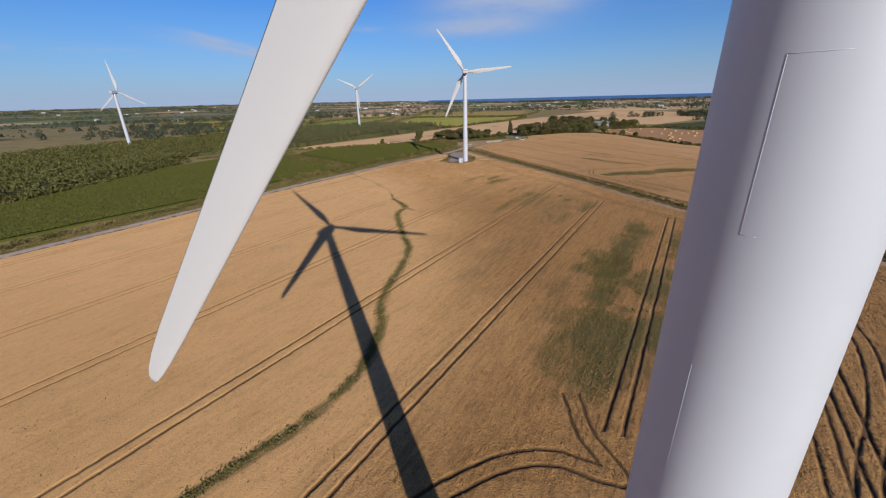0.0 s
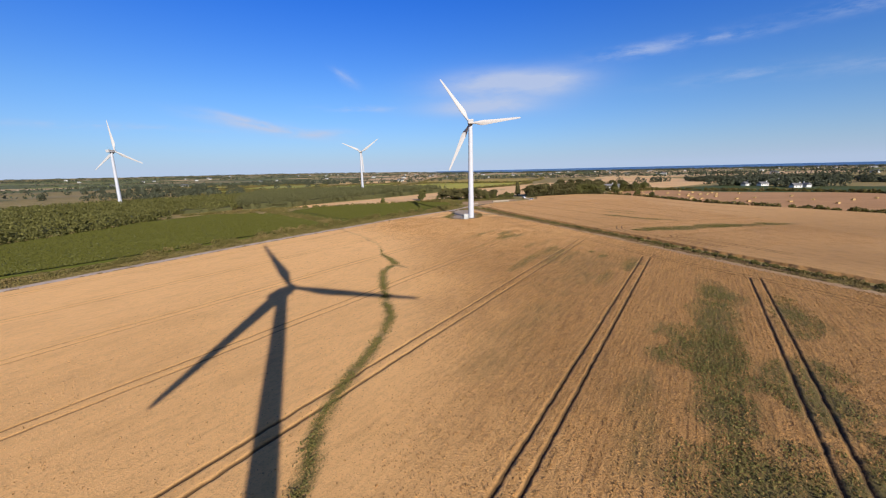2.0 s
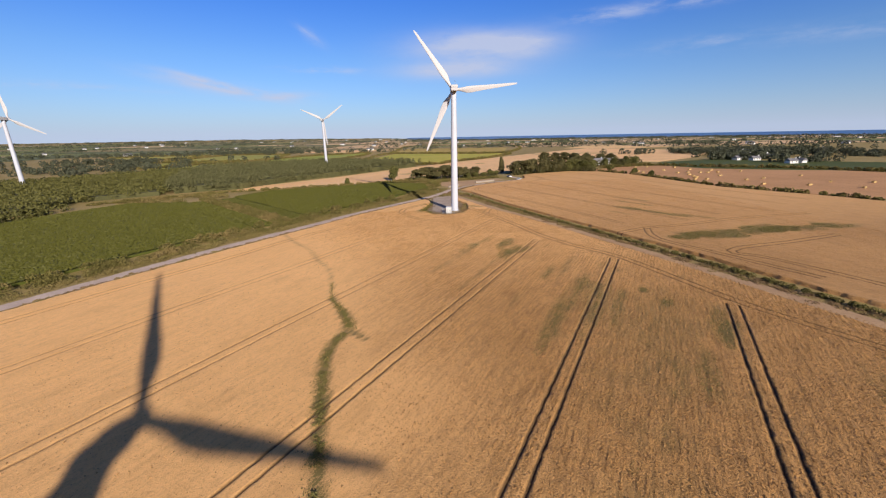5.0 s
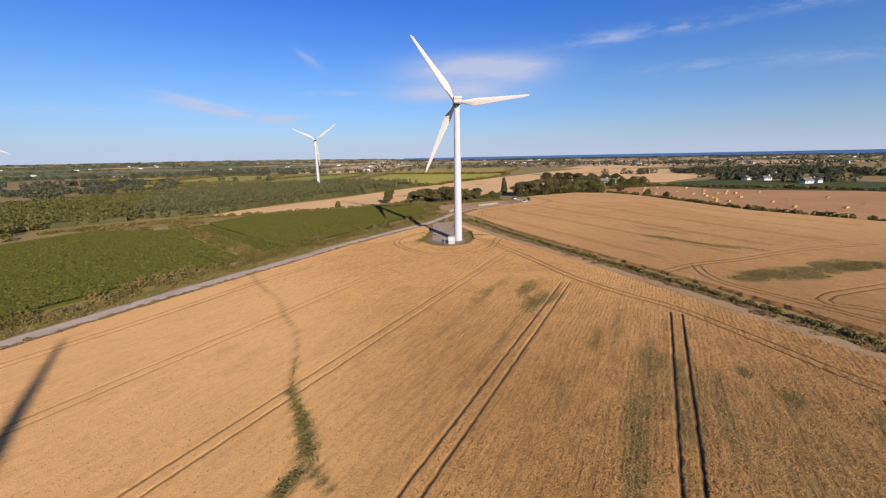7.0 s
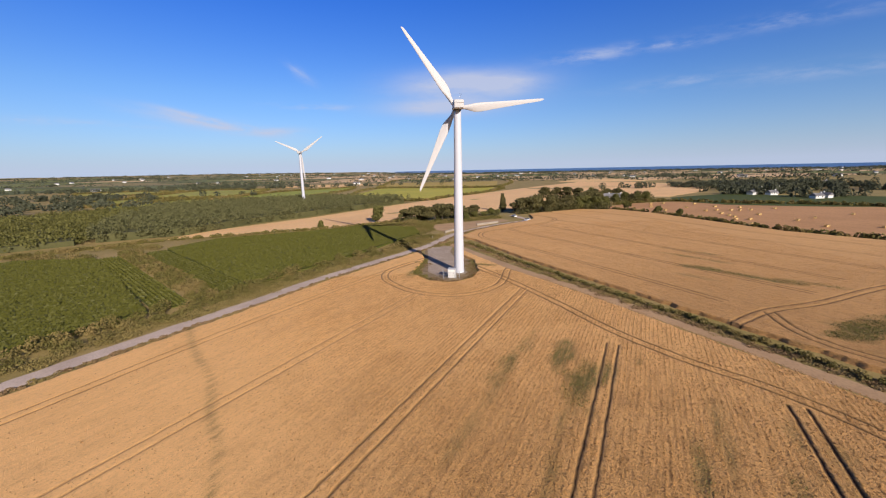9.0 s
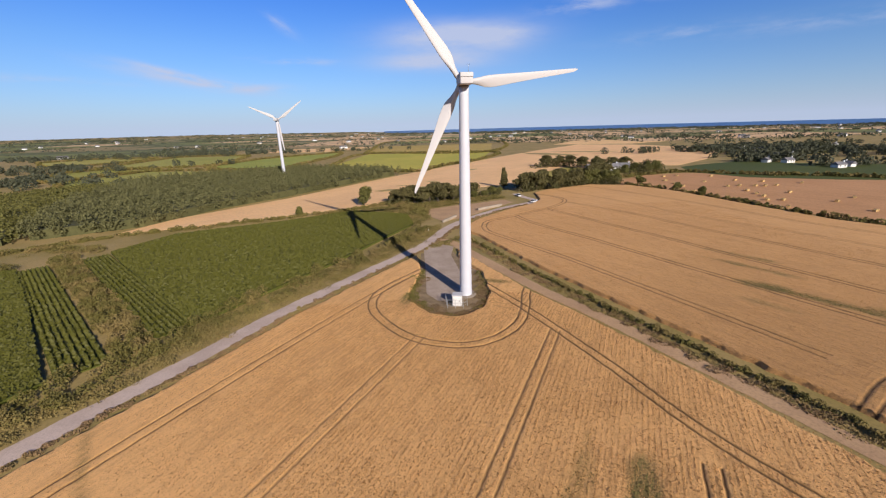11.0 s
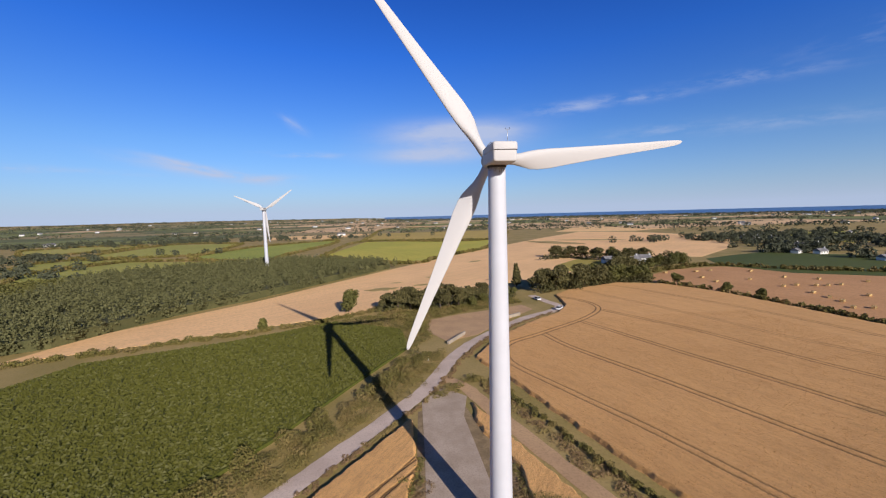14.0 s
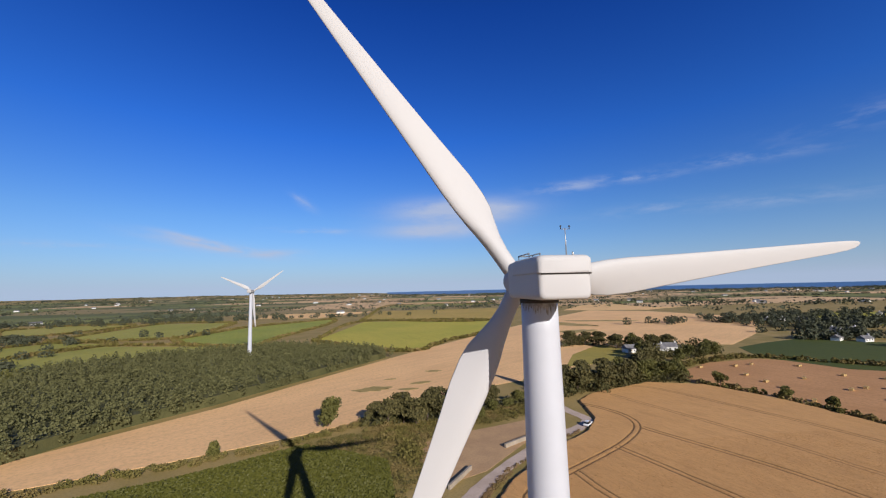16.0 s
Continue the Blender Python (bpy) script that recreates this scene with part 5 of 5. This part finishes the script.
# ---- houses ----
def house(x, y, turn, long, deep, eaves, label, z=0.0, roof=None, far=False):
    h = tagged(new("house"), label, "house")
    h.matrix_world = pose(x, y, z, 0, 0, turn)
    part("wall", boxed(-long / 2, long / 2, -deep / 2, deep / 2, -0.5, eaves), RENDERED, h)
    bm = bmesh.new()
    ridge = eaves + deep * 0.42
    o = 0.35
    secs = [[(sx, -deep / 2 - o, eaves - 0.1), (sx, -deep / 2 - o, eaves + 0.1), (sx, 0, ridge), (sx, deep / 2 + o, eaves + 0.1), (sx, deep / 2 + o, eaves - 0.1)] for sx in (-long / 2 - o, long / 2 + o)]
    rf = part("roof", rings(bm, secs), roof or SLATE, h)
    if not far:
        part("chimney", boxed(long / 2 - 1.0, long / 2 - 0.3, -0.4, 0.4, ridge - 0.6, ridge + 0.9), RENDERED, rf)
        for k in range(max(2, int(long // 3))):
            wx = -long / 2 + (k + 0.5) * long / max(2, int(long // 3))
            w = part("window", boxed(wx - 0.55, wx + 0.55, -deep / 2 - 0.06, -deep / 2 + 0.02, 0.9, 2.1), SHELL, h)
            part("pane", boxed(wx - 0.45, wx + 0.45, -deep / 2 - 0.08, -deep / 2 - 0.062, 1.0, 2.0), GLASS, w)
    return h


house(163, 432, 15, 12, 7, 3.0, "white farm bungalow with a slate roof among trees")
house(178, 440, -20, 9, 6, 2.8, "white farm cottage with a slate roof among trees")
house(152, 440, 5, 10, 6, 2.6, "low white farm outbuilding among trees")
for x, y, l, turn in ((416, 588, 15, 20), (424, 571, 12, 100), (404, 592, 9, 30), (377, 488, 12, 15), (366, 492, 8, 100), (315, 450, 11, 25), (326, 441, 12, 10), (322, 397, 11, 5), (334, 400, 8, 95), (570, 610, 14, 30), (452, 566, 10, 60), (470, 540, 10, 15)):
    house(x, y, turn, l * 0.75, 5.0, 2.3, "white rendered farmhouse with a grey roof")


def car(x, y, turn, label):
    """A small hatchback: body, glasshouse and four wheels."""
    c = tagged(new("car"), label, "car")
    c.matrix_world = pose(x, y, 0.08, 0, 0, turn)
    part("body", boxed(-2.0, 2.0, -0.85, 0.85, 0.28, 0.85, bevel=0.12), CAR_PAINT, c, smooth=True)
    cabin = rings(bmesh.new(), [[(-1.7, -0.76, 0.84), (0.9, -0.76, 0.84), (0.9, 0.76, 0.84), (-1.7, 0.76, 0.84)], [(-1.35, -0.62, 1.42), (0.2, -0.62, 1.42), (0.2, 0.62, 1.42), (-1.35, 0.62, 1.42)]])
    part("glasshouse", cabin, GLASS, c, "dark glazed cabin")
    part("roof", boxed(-1.38, 0.22, -0.63, 0.63, 1.42, 1.47, bevel=0.02), CAR_PAINT, c)
    for wx in (-1.25, 1.25):
        for wy in (-0.86, 0.70):
            wheel = rings(bmesh.new(), [[(wx + 0.31 * math.cos(a), wy + w, 0.31 + 0.31 * math.sin(a)) for a in [2 * math.pi * k / 16 for k in range(16)]] for w in (0.0, 0.16)])
            part("wheel", wheel, DARK, c, "black tyre")


CAR_PAINT = surface("white_car_paint", lambda nt, co: mixed(nt, noise_out(nt, co, 1.5), (0.72, 0.72, 0.73), (0.78, 0.78, 0.78)), 0.25, spec=0.5)
car(59.4, 335.5, 99, "small white car parked on the gravel lane")
car(61.8, 317.2, 46, "white car parked at the bend of the lane")
post = tagged(new("marker_post"), "short white marker post beside the road", "post")
post.location = (7.1, 272.4, 0)
part("stake", tube([(0, 0, -0.1), (0, 0, 1.1)], 0.06, 6), RENDERED, post)
part("cap", tube([(0, 0, 1.1), (0, 0, 1.3)], 0.09, 6), STRAW, post, "yellow cap")

wall_a = tagged(new("stone_wall"), "low pale concrete wall beside the farm yard", "wall", kind="structure")
part("wall_run", boxed(-7.5, 7.5, -0.35, 0.35, -0.1, 1.1, bevel=0.05), CONCRETE, wall_a)
wall_a.matrix_world = pose(38, 308.5, 0, 0, 0, 32)
wall_b = tagged(new("stone_wall"), "low pale block wall along the road edge", "wall", kind="structure")
part("wall_run", boxed(-5.5, 5.5, -0.3, 0.3, -0.1, 1.0, bevel=0.05), CONCRETE, wall_b)
wall_b.matrix_world = pose(17, 289, 0, 0, 0, 54)


# ---- far country ----
rng = np.random.default_rng(42)
PALETTE = [((0.66, 0.439, 0.226), (0.72, 0.477, 0.252)), ((0.18, 0.191, 0.0522), (0.21, 0.21, 0.0609)), ((0.28, 0.22, 0.087), (0.32, 0.239, 0.104)), ((0.12, 0.134, 0.0435), (0.14, 0.148, 0.0478)), ((0.58, 0.392, 0.2), (0.64, 0.43, 0.226)), ((0.23, 0.239, 0.0609), (0.26, 0.258, 0.0696))]
FAR = [surface("far_field", two_tone(a, b, 0.01, 0.2, 0.05)) for a, b in PALETTE]
NEAR_ZONE = [(-170, 30), (-470, 700), (-400, 880), (-80, 980), (200, 1020), (340, 890), (540, 720), (740, 780), (660, 540), (520, 400), (450, 270), (340, 180), (260, 20), (150, -100), (-250, -100), (-340, 100)]
quads = [[] for _ in FAR]
hedge_lobes = []
step = 150
for iy in range(-4, 24):
    for ix in range(-15, 16):
        jitter = lambda a, b: (a * step * 1.9 + 50 * (LAT[a % 64, b % 64] - 0.5) + b * 30, b * step + 60 * (LAT[(a + 20) % 64, (b + 7) % 64] - 0.5))
        q = [jitter(ix + dx, iy + dy) for dx, dy in ((0, 0), (1, 0), (1, 1), (0, 1))]
        mx, my = sum(p[0] for p in q) / 4, sum(p[1] for p in q) / 4
        d = math.hypot(mx, my)
        px, py = np.array([p[0] for p in q] + [mx]), np.array([p[1] for p in q] + [my])
        if d > 3400 or inside(px, py, NEAR_ZONE).any():
            continue
        west = mx < -0.25 * my - 60
        kinds = rng.choice(len(FAR), p=(0.07, 0.28, 0.16, 0.38, 0.03, 0.08) if west else (0.3, 0.12, 0.2, 0.1, 0.2, 0.08))
        sh = [(mx + (x - mx) * 0.975, my + (y - my) * 0.975) for x, y in q]
        quads[kinds].append([(x, y, float(lie(np.float64(x), np.float64(y))) + 0.35) for x, y in sh])
        for (ax, ay), (bx, by) in ((q[0], q[1]), (q[0], q[3])):
            if rng.random() < 0.3:
                continue
            m = int(math.hypot(bx - ax, by - ay) / (10 if d < 1500 else 20))
            tall = (1.6 if rng.random() < 0.8 else 4.5) * (1 if d < 1800 else 0.8)
            for s in (np.arange(m) + rng.random(m)) / max(m, 1):
                if rng.random() < 0.12:
                    continue
                x, y = ax + (bx - ax) * s, ay + (by - ay) * s
                hgt = tall * (0.4 + 0.8 * rng.random())
                w = (4 if d < 1500 else 7) * (0.6 + 0.6 * rng.random())
                hedge_lobes.append((x, y, float(lie(np.float64(x), np.float64(y))) + hgt * 0.4, w, w, hgt * 0.6))
for mat, qs in zip(FAR, quads):
    if qs:
        v = np.array(qs).reshape(-1, 3)
        tagged(new("far_fields", mesh("far_fields", v, np.arange(len(v)).reshape(-1, 4), mat)), "patchwork of distant farm fields", "fields", kind="structure")
v, f = lobed(hedge_lobes, len(hedge_lobes) * 7, 1.6, rng, 0.5)
tagged(new("far_hedges", mesh("far_hedges", v, f, HAZED_LEAF)), "distant hedgerows and scattered trees", "hedges", kind="stuff")

# scattered far woods
lobes = []
for k in range(75):
    d, a = 800 + 2400 * rng.random(), radians(-62 + 118 * rng.random())
    cx, cy = d * math.sin(a), d * math.cos(a)
    if inside(np.array([cx]), np.array([cy]), NEAR_ZONE)[0]:
        continue
    for _ in range(int(16 + 30 * rng.random())):
        x, y = cx + rng.normal() * 70, cy + rng.normal() * 22
        if inside(np.array([x]), np.array([y]), NEAR_ZONE)[0]:
            continue
        h = 4 + 5 * rng.random()
        lobes.append((x, y, float(lie(np.float64(x), np.float64(y))) + h * 0.4, 7, 7, h * 0.6))
for k in range(2600):
    a = radians(-66 + 132 * rng.random())
    d = 2200 + (2200 if a < -0.05 else 1050) * rng.random() ** 0.6
    x, y = d * math.sin(a), d * math.cos(a)
    if lumps(np.float64(x), np.float64(y), 170.0) < 0.36:
        continue
    h = 4 + 5 * rng.random()
    lobes.append((x, y, float(lie(np.float64(x), np.float64(y))) + h * 0.4, 20, 11, h * 0.6))
v, f = lobed(lobes, len(lobes) * 14, 1.9, rng, 0.4)
tagged(new("far_woods", mesh("far_woods", v, f, HAZED_LEAF)), "dark distant woods and copses", "woods", kind="stuff")

lobes = []
for cx, cy, sx, sy, m in ((440, 530, 60, 14, 60), (420, 600, 40, 14, 40), (410, 566, 22, 6, 16), (340, 456, 16, 4, 16), (318, 462, 14, 3, 12), (385, 506, 22, 5, 18), (450, 545, 40, 8, 40), (340, 408, 14, 3, 10), (520, 640, 70, 20, 60), (360, 600, 50, 10, 30), (-330, 480, 70, 30, 60), (-420, 620, 80, 30, 70), (-300, 900, 140, 25, 80), (-560, 900, 160, 40, 90), (480, 470, 50, 12, 40)):
    for _ in range(m):
        x, y, h = cx + rng.normal() * sx, cy + rng.normal() * sy, 5 + 4 * rng.random()
        lobes.append((x, y, h * 0.4, 4.2, 4.2, h * 0.5))
v, f = lobed(lobes, len(lobes) * 75, 0.85, rng, 0.4)
tagged(new("copses", mesh("copses", v, f, HAZED_LEAF)), "dark copses round distant farmhouses", "woods", kind="stuff")

for k in range(110):
    d, a = 900 + 2350 * rng.random() ** 0.6, radians(-55 + 112 * rng.random() ** 0.7)
    x, y = d * math.sin(a), d * math.cos(a)
    if inside(np.array([x]), np.array([y]), NEAR_ZONE)[0]:
        continue
    house(x, y, 180 * rng.random(), 9 + 9 * rng.random(), 6.5, 3.6, "small distant white house with a grey roof", float(lie(np.float64(x), np.float64(y))), far=True)

# the sea beyond the eastern land, lifted to the true horizon far out
arc = [radians(a) for a in range(-2, 76, 3)]
inner = [(3350 * math.sin(a), 3350 * math.cos(a), 0.0) for a in arc]
outer = [(4900 * math.sin(a), 4900 * math.cos(a), 20.0) for a in arc]
v = np.array(inner + outer)
m = len(arc)
sea = new("water", mesh("water", v, np.array([(k, k + 1, m + k + 1, m + k) for k in range(m - 1)]), SEA))
tagged(sea, "blue sea along the far horizon", "sea", kind="structure")
